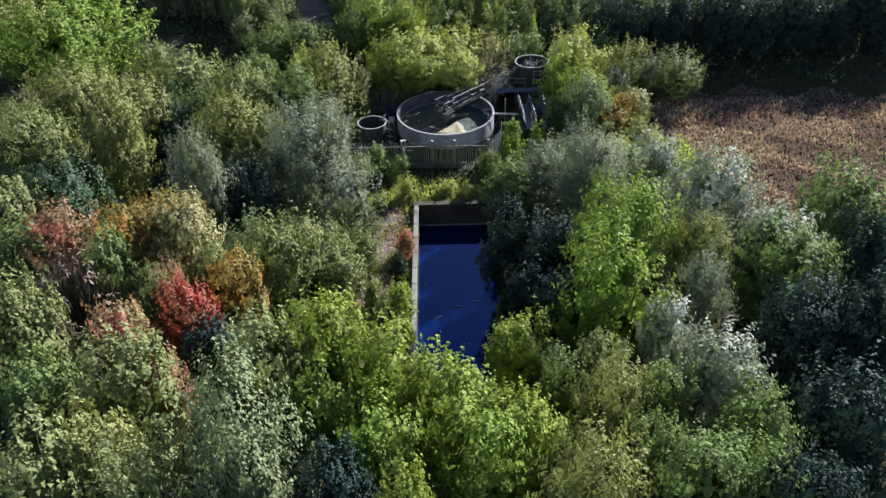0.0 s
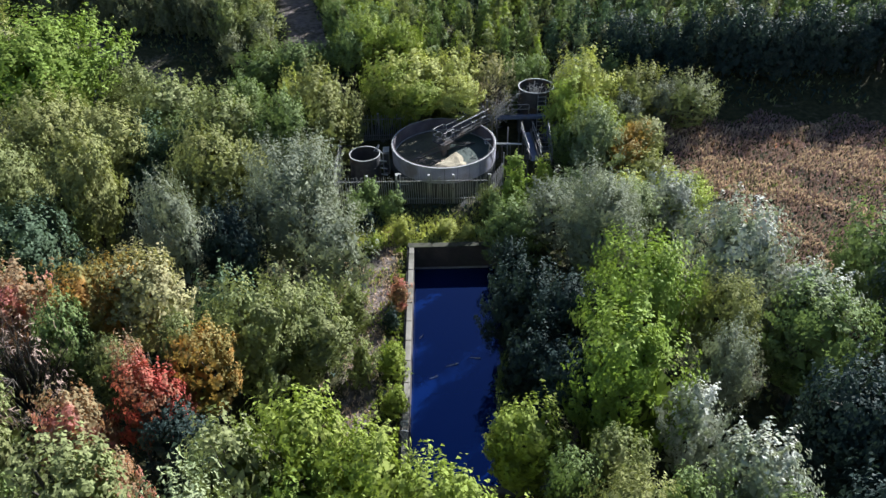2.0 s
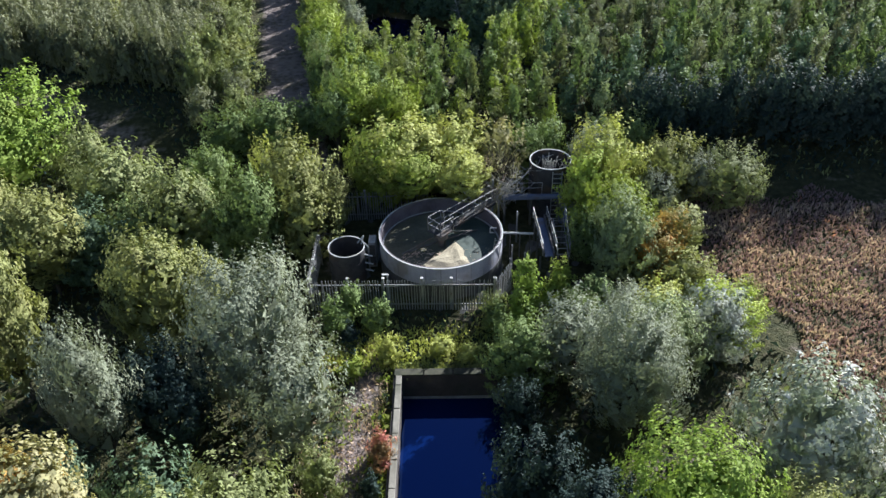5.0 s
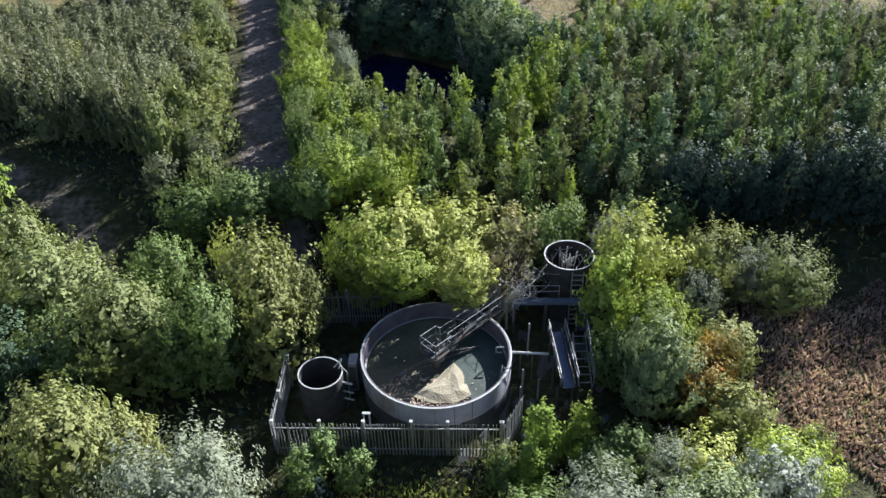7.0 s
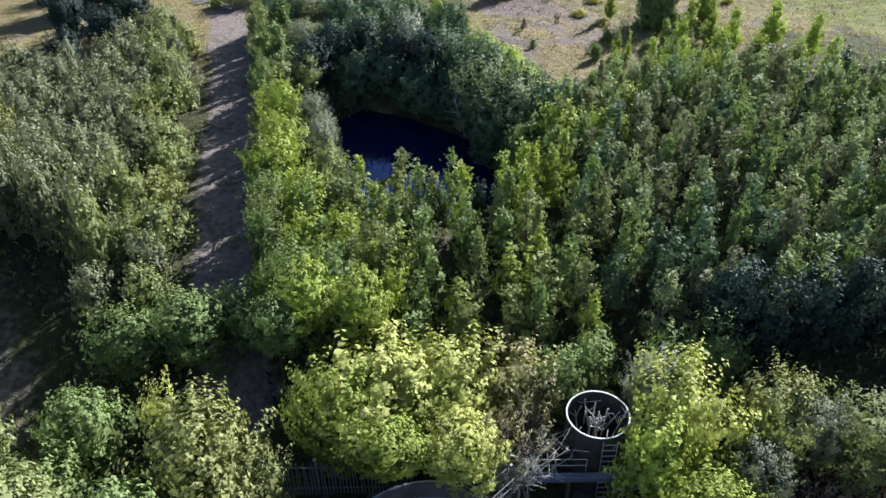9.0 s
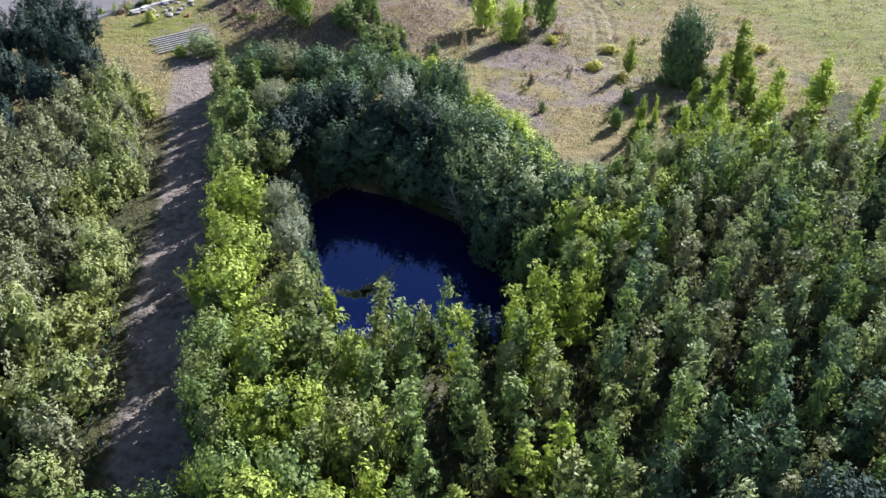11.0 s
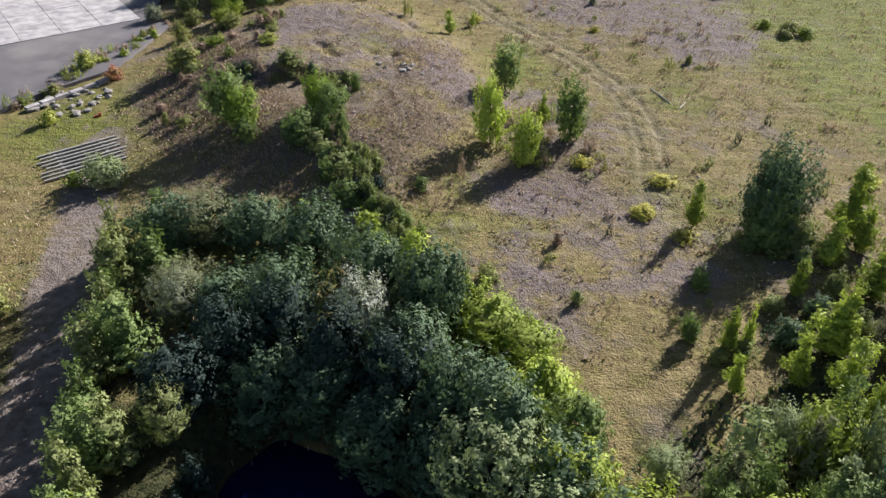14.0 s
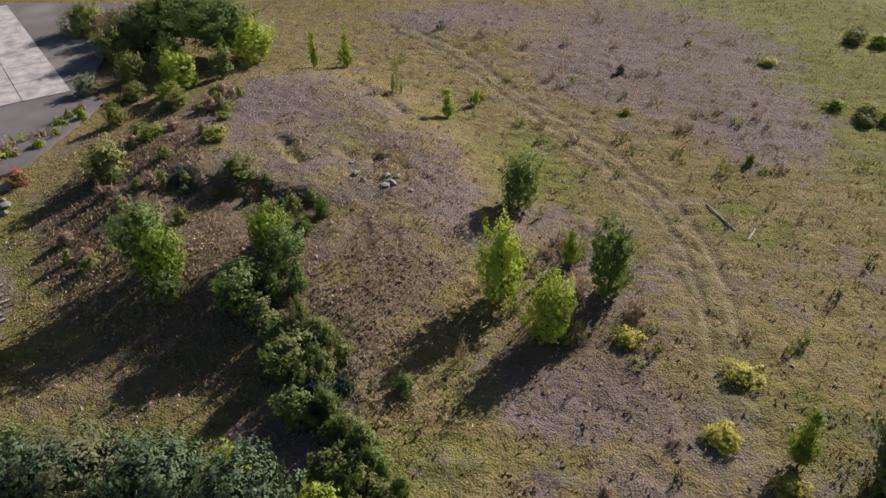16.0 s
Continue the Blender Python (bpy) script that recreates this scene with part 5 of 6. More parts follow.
low_growth("bank_weeds", "yellow-green weeds between basin and fence", 5200, (-6, 4.5, 43.75, 48.2), "yellow", 0.34, 0.3, 0.6, lambda x, y, g: g.random(len(x)) < smooth(48.4, 44.5, y))


def on_field(x, y, g):
    m = inside(FEET, x, y)
    dens = 0.25 + 0.75 * (np.sin(x * 0.9 + 2 * np.sin(y * 0.5)) * np.sin(y * 1.1 + x * 0.3) > 0.25)
    slab = (x < -26 - 0.1 * (y - 140)) & (y > 124)
    return (g.random(len(x)) < dens) & (np.abs(np.abs(along(RUTS, x, y)) - 0.8) > 0.4) & ~slab & (np.abs(along(TRACK, x, y)) > 1.6)


low_growth("dry_grass", "tufts of straw-coloured dry grass on rough field", 80000, (-30, 52, 100, 185), "straw", 0.17, 0.35, 0.9, on_field)
low_growth("green_grass", "patches of olive-green weeds on rough field", 46000, (-30, 52, 100, 185), "olive", 0.16, 0.4, 0.9, on_field)
low_growth("green_grass", "patches of green grass on rough field", 18000, (22, 56, 100, 180), "yellowgreen", 0.17, 0.4, 0.9, on_field)
low_growth("slope_weeds", "brown and olive weeds on the mound's steep side", 30000, (-24, 4, 110, 142), "gravelweed", 0.21, 0.4, 0.9, lambda x, y, g: (inside(FEET, x, y) > -1) & (inside(FEET, x, y) < 9) & (g.random(len(x)) < 0.3 + 0.7 * smooth(3, -5, x + 2 * np.sin(y * 0.4))))
low_growth("slope_weeds", "green weeds on the mound's steep side", 6500, (-24, 1, 110, 142), "olivegreen", 0.22, 0.4, 0.8, lambda x, y, g: (inside(FEET, x, y) > -1) & (inside(FEET, x, y) < 6) & (x < -0.5))
low_growth("field_weeds", "small dark weeds and clods scattered over the field", 52000, (-26, 54, 100, 186), "gravelweed", 0.24, 0.6, 1.0, lambda x, y, g: on_field(x, y, g) & (np.sin(x * 2.1 + y) * np.sin(y * 1.7 - x * 0.6) > 0.1))
low_growth("field_weeds", "dark tussocks scattered over the field", 7000, (-26, 54, 100, 186), "deep", 0.2, 0.32, 0.8, lambda x, y, g: on_field(x, y, g) & (np.sin(x * 1.1 + 2 * y) * np.sin(y * 0.9 - x * 1.6) > 0.45))
low_growth("reeds", "pale reeds on the pond's edge", 1500, (-10, 9, 76, 104), "straw", 0.7, 0.1, 0.25, lambda x, y, g: (inside(POND, x, y) < 0.3) & (inside(POND, x, y) > -0.8) & (x < 0))

low_growth("wall_weeds", "yellow-green weeds hanging over the basin's edge", 4200, (-3.0, -1.45, 26, 43.4), "yellowgreen", 0.26, 0.35, 0.9, lambda x, y, g: (np.sin(y * 1.9) + np.sin(y * 0.7 + 1) > -0.2) & ((x < -1.95) | (g.random(len(x)) < 0.35) & (x < -1.66)))
low_growth("wall_weeds", "olive-green weeds along the basin's far coping", 1500, (-2.0, 4.9, 43.2, 44.3), "olivegreen", 0.34, 0.32, 0.8, lambda x, y, g: y > 43.3 + 0.25 * np.sin(x * 2.3) ** 2)
low_growth("dry_grass", "straw-coloured grass along the basin's bank path", 3800, (-6.2, -2.3, 26, 46), "straw", 0.26, 0.25, 0.7, lambda x, y, g: (np.sin(x * 2.2 + y) * np.sin(y * 1.3) > -0.35))
low_growth("bank_weeds", "green weeds beside the basin's bank path", 2600, (-6.4, -2.0, 26, 46), "yellowgreen", 0.28, 0.3, 0.7, lambda x, y, g: (np.sin(x * 1.7 - y * 0.8) * np.sin(y * 0.9) > 0.15) | (x > -2.6))
# algae drifting in the pond
g9 = np.random.default_rng(41)
u9 = g9.normal(size=(420, 2)) * np.array([0.95, 0.26])
a9 = radians(38)
ap = np.stack([-3.4 + u9[:, 0] * math.cos(a9) - u9[:, 1] * math.sin(a9), 85.6 + u9[:, 0] * math.sin(a9) + u9[:, 1] * math.cos(a9) + 0.25 * u9[:, 0] ** 2, np.full(len(u9), 1.206)], 1)
v, q = leaf_tris(ap, np.tile((0.0, 0.0, 1.0), (len(ap), 1)), g9.normal(size=(len(ap), 3)) * np.array([1, 1, 0]), g9.uniform(0.1, 0.34, len(ap)), g9.uniform(0.05, 0.16, len(ap)), 0.0)
me = quad_mesh("algae", v, q)
me.materials.append(LEAF["yellow"])
tagged(new("algae", me), "pale yellow-green algae drifting on the pond's water", "algae", kind="stuff")

# ---- the basin ----
basin = thing("basin", "sunken concrete basin with weathered coping walls", "basin", kind="structure")
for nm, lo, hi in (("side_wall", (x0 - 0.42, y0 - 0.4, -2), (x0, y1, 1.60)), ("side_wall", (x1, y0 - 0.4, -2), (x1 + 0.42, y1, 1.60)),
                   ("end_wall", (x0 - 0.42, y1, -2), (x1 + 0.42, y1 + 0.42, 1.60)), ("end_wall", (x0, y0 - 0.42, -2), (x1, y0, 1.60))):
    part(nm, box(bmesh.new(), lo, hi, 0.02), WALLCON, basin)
k = 0
yy = y0
while yy < y1 - 0.1:
    ln = min(1.55, y1 - yy)
    for xx in (x0, x1 + 0.42):
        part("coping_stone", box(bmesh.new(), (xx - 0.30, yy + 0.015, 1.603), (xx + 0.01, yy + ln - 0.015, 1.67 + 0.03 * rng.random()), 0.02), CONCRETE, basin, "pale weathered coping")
    yy += ln
xx = x0 - 0.4
while xx < x1:
    part("coping_stone", box(bmesh.new(), (xx + 0.015, y1 - 0.03, 1.603), (xx + 1.5, y1 + 0.45, 1.69 + 0.02 * rng.random()), 0.02), DARKCON, basin, "dark coping")
    xx += 1.53
part("ledge", box(bmesh.new(), (x0, y1 - 0.16, 0.03), (x1 - 1.5, y1 - 0.004, 0.09), 0.01), TIMBER, basin, "pale scum line along the end wall")
for fx, fy, ln, an in ((-0.4, 33.6, 0.5, 20), (0.6, 34.5, 0.7, 12), (1.9, 35.0, 0.6, -15), (-1.1, 36.8, 0.3, 50)):
    d = thing("floating_branch", "pale branch floating on the basin's water", "branch", at=(fx, fy, 0.01), turn=an)
    part("stick", bar(bmesh.new(), (-ln / 2, 0, 0), (ln / 2, 0.05, 0.03), 0.025, 5), DEADWOOD, d)

steps = thing("basin_ladder", "galvanised ladder with hooped grab rails on the basin's wall", "ladder", at=(-1.62, 28.3, 0))
for yy in (-0.28, 0.28):
    hoop = [Vector((0.02 - 0.32 * math.sin(a), yy, 1.62 + 0.75 * math.sin(a * 0.5) + 0.12 * math.sin(a))) for a in np.linspace(0, math.pi, 9)]
    hoop += [Vector((-0.12, yy, 1.62))]
    bm = bmesh.new()
    for a, b in zip(hoop, hoop[1:]):
        bar(bm, a, b, 0.028, 6)
    part("grab_rail", bm, GALV, steps)
    part("stile", bar(bmesh.new(), (0.06, yy, -1.2), (0.02, yy, 1.62), 0.028, 6), GALV, steps)
for i in range(6):
    part("rung", bar(bmesh.new(), (0.05, -0.28, -0.6 + i * 0.36), (0.05, 0.28, -0.6 + i * 0.36), 0.02, 5), GALV, steps)

# ---- settling tank ----
CX, CY, RAD, RIMZ, FLOORZ = 0.45, 53.28, 3.75, 3.66, 2.62
GZ = 1.25
tank = thing("settling_tank", "round open settling tank of grey panels, half full of dried sludge", "tank", at=(CX, CY, GZ))
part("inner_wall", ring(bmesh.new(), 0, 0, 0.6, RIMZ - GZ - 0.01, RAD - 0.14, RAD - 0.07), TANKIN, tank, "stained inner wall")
N_PANEL = 26
for i in range(N_PANEL):
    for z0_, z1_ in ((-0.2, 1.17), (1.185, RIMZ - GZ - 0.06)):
        bm = bmesh.new()
        a0 = 2 * math.pi * i / N_PANEL + 0.004 + (0.0 if z0_ < 0 else 0.12)
        a1 = 2 * math.pi * (i + 1) / N_PANEL - 0.004 + (0.0 if z0_ < 0 else 0.12)
        loop = []
        for rr in (RAD - 0.068, RAD - 0.01 + 0.006 * rng.random()):
            for zz in (z0_, z1_):
                loop.append([bm.verts.new((rr * math.cos(a0 + (a1 - a0) * j / 4), rr * math.sin(a0 + (a1 - a0) * j / 4), zz)) for j in range(5)])
        for p, q in ((0, 1), (1, 3), (3, 2), (2, 0)):
            for j in range(4):
                bm.faces.new((loop[p][j], loop[p][j + 1], loop[q][j + 1], loop[q][j]))
        for j in (0, 4):
            bm.faces.new((loop[0][j], loop[1][j], loop[3][j], loop[2][j]))
        bmesh.ops.recalc_face_normals(bm, faces=bm.faces)
        part("wall_panel", bm, TANKSTEEL if z0_ > 0 else SHADESTEEL, tank, "" if z0_ > 0 else "stained lower wall panel with shade painted in")
part("rim", ring(bmesh.new(), 0, 0, RIMZ - GZ - 0.055, RIMZ - GZ, RAD - 0.068, RAD + 0.012), RIM, tank, "pale steel rim")
part("scum_ring", ring(bmesh.new(), 0, 0, FLOORZ - GZ + 0.11, FLOORZ - GZ + 0.15, RAD - 0.215, RAD - 0.143), RIM, tank, "pale weir ring inside")
part("sludge", disc(bmesh.new(), 0, 0, FLOORZ - GZ, RAD - 0.145, 72, 0.10), SLUDGE, tank, "cracked olive-tan dried sludge")
# on the sludge: a wet dark half, a pale dried crust with painted sunlight
def crust(poly, z, rise, mat, name, label):
    cx, cy = sum(p[0] for p in poly) / len(poly), sum(p[1] for p in poly) / len(poly)
    bm = bmesh.new()
    rings = []
    for f in (1.0, 0.86, 0.55, 0.25):
        row = []
        for i, (ax, ay) in enumerate(poly):
            bx, by = poly[(i + 1) % len(poly)]
            for k in range(4):
                px, py = ax + (bx - ax) * k / 4, ay + (by - ay) * k / 4
                w = 1 + 0.05 * noise.noise((px * 2.3, py * 2.3, 1.0))
                h = rise * smooth(1.0, 0.6, f) + 0.5 * rise * noise.noise((px * f * 1.7, py * f * 1.7, 4.0)) * (f < 1)
                row.append(bm.verts.new((cx + (px - cx) * f * w, cy + (py - cy) * f * w, z + float(h))))
        rings.append(row)
    for a, c in zip(rings, rings[1:]):
        for i in range(len(a)):
            j = (i + 1) % len(a)
            bm.faces.new((a[i], a[j], c[j], c[i]))
    bm.faces.new(rings[-1])
    bmesh.ops.recalc_face_normals(bm, faces=bm.faces)
    part(name, bm, mat, tank, label)


arc = [(3.5 * math.cos(a), 3.5 * math.sin(a)) for a in np.linspace(-0.93, 1.25, 9)]
crust([(0.25, -0.2)] + [(float(px), float(py)) for px, py in arc] + [(0.35, 0.6)], FLOORZ - GZ + 0.104, 0.03, WETSLUDGE, "wet_sludge", "dark blue-green wet sludge")
crust([(0.86, 0.2), (1.4, -0.48), (1.71, -2.03), (1.04, -2.56), (-0.12, -2.59), (-1.26, -2.08), (-0.15, -1.19)], FLOORZ - GZ + 0.105, 0.14, SUNCRUST, "dry_crust", "pale tan dried crust with sunlight painted in")
# scraper arms on the sludge
bm = bmesh.new()
for a in (0.5, 3.6):
    beam(bm, (0, 0, FLOORZ - GZ + 0.35), (2.6 * math.cos(a), 2.6 * math.sin(a), FLOORZ - GZ + 0.2), 0.08, 0.08)
    beam(bm, (0, 0, FLOORZ - GZ + 0.9), (2.4 * math.cos(a), 2.4 * math.sin(a), FLOORZ - GZ + 0.25), 0.05, 0.05)
part("scraper_arm", bm, RUSTY, tank, "rusty scraper arms")
part("centre_column", bar(bmesh.new(), (0, 0, FLOORZ - GZ - 0.1), (0, 0, RIMZ - GZ + 0.05), 0.22, 14), RUSTY, tank)
part("feed_drum", ring(bmesh.new(), 0, 0, FLOORZ - GZ + 0.6, FLOORZ - GZ + 1.05, 0.4, 0.43, 24), RUSTY, tank)
g5 = np.random.default_rng(5)
pts = []
for _ in range(420):
    a, rr = g5.uniform(3.6, 6.1), RAD * math.sqrt(g5.uniform(0.05, 0.9))
    pts.append((rr * math.cos(a), rr * math.sin(a)))
pts = np.array(pts)
v, q = leaf_tris(np.column_stack([pts, np.full(len(pts), FLOORZ - GZ + 0.09)]), np.column_stack([g5.normal(size=(len(pts), 2)) * 0.3, np.ones(len(pts))]), g5.normal(size=(len(pts), 3)), g5.uniform(0.15, 0.5, len(pts)), g5.uniform(0.03, 0.09, len(pts)))
me = quad_mesh("straw", v, q)
me.materials.append(LEAF["straw"])
st = new("straw", me)
st.parent = tank
tagged(st, "dead straw lying on the sludge", kind="stuff")


def handrail(name, parent, pts, mat, height=1.1, r=0.028, every=1.0):
    """A top rail; the middle rail and each post under it."""
    pts = [Vector(p) for p in pts]
    for a, b in zip(pts, pts[1:]):
        top, mid = Vector((0, 0, height)), Vector((0, 0, height * 0.52))
        rail = part(name, bar(bmesh.new(), a + top, b + top, r), mat, parent)
        part("mid_rail", bar(bmesh.new(), a + mid, b + mid, r), mat, rail)
        n_ = max(1, round((b - a).length / every))
        for i in range(n_ + 1):
            p = a.lerp(b, i / n_)
            part("post", bar(bmesh.new(), p, p + top, r), mat, rail)


# bridge and centre platform, with rails
bridge = thing("access_bridge", "steel access bridge with handrails to the tank's centre", "bridge", at=(CX, CY, RIMZ + 0.06), turn=45)
part("deck", box(bmesh.new(), (0.5, -0.21, -0.05), (4.7, 0.21, 0.0)), BLACKSTEEL, bridge)
for s in (-1, 1):
    part("girder", box(bmesh.new(), (0.5, s * 0.25 - 0.03, -0.24), (4.7, s * 0.25 + 0.03, -0.052)), BLACKSTEEL, bridge)
    handrail("handrail", bridge, [(0.56, s * 0.27, 0), (4.7, s * 0.27, 0)], RAILSTEEL, 0.95, 0.02, 1.15)
part("platform", box(bmesh.new(), (-0.56, -0.56, -0.06), (0.498, 0.56, 0.0)), BLACKSTEEL, bridge)
_corner = [(0.53, -0.27, 0), (0.53, -0.54, 0), (-0.54, -0.54, 0), (-0.54, 0.54, 0), (0.53, 0.54, 0), (0.53, 0.27, 0)]
for a, b in zip(_corner, _corner[1:]):
    handrail("platform_rail", bridge, [a, b], RAILSTEEL, 0.95, 0.028, 1.1)
part("drive_motor", bar(bar(bmesh.new(), (0, 0, 0.0), (0, 0, 0.45), 0.16, 14), (0, 0, 0.45), (0.18, 0, 0.62), 0.1, 10), RUSTY, bridge)
part("end_post", box(bmesh.new(), (4.6, -0.05, -2.5), (4.72, 0.05, 1.5)), RAILSTEEL, bridge)


def ladder(parent, foot, top, width, rungs, mat, r=0.022, step="rung"):
    f, t = Vector(foot), Vector(top)
    d = (t - f).normalized()
    s = d.cross(Vector((0, 1, 0)))
    s = s.normalized() if s.length > 0.1 else Vector((1, 0, 0))
    for k_ in (-1, 1):
        part("stile", bar(bmesh.new(), f + s * k_ * width / 2, t + s * k_ * width / 2, r), mat, parent)
    for i in range(rungs):
        p = f.lerp(t, (i + 0.5) / rungs)
        part(step, bar(bmesh.new(), p - s * width / 2, p + s * width / 2, r * 0.9, 5), mat, parent)


lad = thing("tank_ladder", "short steel ladder hooked inside the tank", "ladder", at=(CX + 3.2, CY - 1.5, FLOORZ))
ladder(lad, (0, 0, 0), (0.2, 0, 1.5), 0.4, 5, GALV)
lad = thing("tank_bracket", "pale bent pipe bracket on the tank's inner wall", "pipe", at=(CX + 3.3, CY + 0.3, RIMZ - 0.4))
part("pipe", bar(bar(bar(bmesh.new(), (0, 0, 0), (-0.3, 0, 0), 0.04), (-0.3, 0, 0), (-0.3, 0, 0.35), 0.04), (-0.3, 0, 0.35), (0.1, 0, 0.35), 0.04), RIM, lad)


def drum(cx, cy, r, rimz, label, base=GZ):
    t = thing("round_tank", label, "tank", at=(cx, cy, base))
    hgt = rimz - base
    shell = part("shell", ring(bmesh.new(), 0, 0, -0.1, hgt - 0.045, r - 0.05, r, 56), BLACKSTEEL, t)
    part("rim", ring(bmesh.new(), 0, 0, hgt - 0.044, hgt, r - 0.05, r + 0.015, 56), RIM, t, "pale rolled rim")
    part("floor_plate", disc(bmesh.new(), 0, 0, 0.25, r - 0.055, 40), BLACKSTEEL, t)
    for zz in (hgt * 0.33, hgt * 0.66):
        part("hoop", ring(bmesh.new(), 0, 0, zz - 0.03, zz + 0.03, r + 0.001, r + 0.025, 56), BLACKSTEEL, shell)
    return t


small = drum(-5.15, 51.9, 1.08, 3.62, "small upright steel tank, open and empty, with pale rim")
part("side_pipe", bar(bar(bar(bmesh.new(), (1.0, 0.2, 2.55), (1.25, 0.2, 2.2), 0.04), (1.25, 0.2, 2.2), (1.25, 0.2, 0.4), 0.04), (1.25, 0.2, 1.4), (1.0, 0.1, 1.4), 0.04), GALV, small)
part("hooked_pipe", bar(bar(bmesh.new(), (0.85, 0.3, 2.3), (1.0, 0.55, 2.75), 0.04), (0.62, 0.35, 2.35), (1.0, 0.55, 2.75), 0.04), RIM, small, "pale hooked pipe over the rim")
for zz in (0.8, 1.3, 1.9):
    part("pipe_stub", bar(bmesh.new(), (1.05, -0.2, zz), (1.55, -0.3, zz - 0.05), 0.05), RIM, small)
back = drum(7.7, 59.35, 1.36, 5.05, "tall upright steel tank with dead branches in its open top")
g6 = np.random.default_rng(11)
dead = thing("dead_branches", "bleached dead branches standing in the open tank", "branches", at=(7.7, 59.35, GZ))
for _ in range(16):
    a, rr = g6.uniform(0, 6.28), g6.uniform(0.1, 1.2)
    p = Vector((rr * math.cos(a), rr * math.sin(a), 2.2))
    e = p + Vector((g6.normal() * 0.35, g6.normal() * 0.35, g6.uniform(1.0, 1.9)))
    bm = bar(bmesh.new(), p, e, 0.035, 5)
    for _ in range(3):
        w = p.lerp(e, g6.uniform(0.5, 0.95))
        bar(bm, w, w + Vector((g6.normal() * 0.3, g6.normal() * 0.3, g6.uniform(0.1, 0.4))), 0.02, 4)
    part("branch", bm, DEADWOOD, dead)
lad = thing("caged_ladder", "steel ladder on the tall tank's front", "ladder", at=(8.0, 57.75, GZ))
ladder(lad, (0, 0, 0), (0, 0.12, 3.7), 0.6, 11, GALV, 0.03)

# dead tree leaning over the bridge's end
g6 = np.random.default_rng(23)
snag = thing("dead_tree", "bleached leafless tree tangled over the bridge", "tree")
part("trunk", bar(bmesh.new(), (4.25, 57.4, 1.1), (4.2, 57.4, 3.4), 0.07, 6), DEADWOOD, snag)
for _ in range(46):
    p = Vector((4.2 + g6.normal() * 0.6, 57.6 + g6.normal() * 0.6, 3.0 + 0.4 * g6.normal()))
    e = p + Vector((g6.normal() * 1.1 + 0.2, g6.normal() * 0.9, g6.uniform(0.3, 2.2)))
    bm = bar(bmesh.new(), p, e, 0.018, 5)
    for _ in range(9):
        w = p.lerp(e, g6.uniform(0.3, 1.0))
        bar(bm, w, w + Vector((g6.normal() * 0.4, g6.normal() * 0.4, g6.uniform(-0.2, 0.5))), 0.009, 4)
    part("branch", bm, DEADWOOD, snag)

# trough with stairs and rails
trough = thing("screening_trough", "blue-grey sloping steel trough with handrails", "machine", at=(6.7, 53.2, GZ))
bm = bmesh.new()
beam(bm, (0.15, -1.8, 1.75), (-0.1, 1.8, 2.05), 0.52, 0.06)
part("trough_bed", bm, BLUESTEEL, trough)
for s in (-1, 1):
    bm = bmesh.new()
    beam(bm, (0.15 + s * 0.29, -1.8, 1.9), (-0.1 + s * 0.29, 1.8, 2.2), 0.05, 0.32)
    part("trough_side", bm, RUSTY, trough)
    handrail("handrail", trough, [(0.15 + s * 0.42, -1.8, 1.85), (-0.1 + s * 0.42, 1.8, 2.1)], RAILSTEEL, 0.85, 0.024, 0.9)
for yy in (-1.7, 0, 1.7):
    for s in (-1, 1):
        part("leg", box(bmesh.new(), (s * 0.36 - 0.05, yy - 0.05, -0.15), (s * 0.36 + 0.05, yy + 0.05, 1.8 + 0.08 * yy)), RUSTY, trough)
stair = thing("steel_stair", "narrow open steel stair beside the trough", "stair", at=(7.75, 53.3, GZ))
ladder(stair, (0, -1.5, 1.4), (0, 1.5, 2.2), 0.62, 7, RAILSTEEL, 0.035, "tread")
handrail("handrail", stair, [(0.36, -1.5, 1.4), (0.36, 1.5, 2.2)], RAILSTEEL, 0.9, 0.022, 1.3)
for yy in (-1.5, 1.5):
    for s in (-1, 1):
        part("leg", bar(bmesh.new(), (s * 0.31, yy, -0.15), (s * 0.31, yy, 1.8 + yy * 0.26), 0.04), RUSTY, stair)
pipe = thing("overflow_pipe", "pale straight pipe from tank to trough", "pipe", at=(0, 0, 0))
part("pipe", bar(bmesh.new(), (4.2, 53.65, 3.2), (6.1, 53.5, 3.2), 0.07, 10), RIM, pipe)
for xx in (4.7, 5.3, 5.9):
    part("pipe_stand", bar(bmesh.new(), (xx, 53.6, 1.1), (xx, 53.6, 3.15), 0.04), RUSTY, pipe)
for xx, yy, hh in ((5.25, 55.3, 2.4), (4.75, 52.6, 1.8), (5.5, 52.2, 1.5), (4.6, 51.9, 1.3)):
    part("upright", bar(bmesh.new(), (xx, yy, 1.1), (xx, yy, GZ + hh), 0.05, 8), GALV, pipe)
gantry = thing("pipe_gantry", "dark steel beam carried between the tanks", "beam")
part("main_beam", box(bmesh.new(), (4.4, 57.1, 3.35), (8.3, 57.4, 3.6)), BLUESTEEL, gantry)
for xx in (4.6, 6.3, 8.1):
    part("post", box(bmesh.new(), (xx - 0.07, 57.18, 1.1), (xx + 0.07, 57.32, 3.35)), RUSTY, gantry)
handrail("rail", gantry, [(4.4, 57.45, 3.6), (7.0, 57.45, 3.6)], GALV, 0.8, 0.02, 1.3)
cab = thing("control_cabinet", "pale blue-grey steel cabinet beside the trough", "cabinet", at=(8.75, 57.6, GZ))
part("body", box(bmesh.new(), (-0.5, -0.35, -0.1), (0.5, 0.35, 1.35), 0.02), BLUESTEEL, cab)
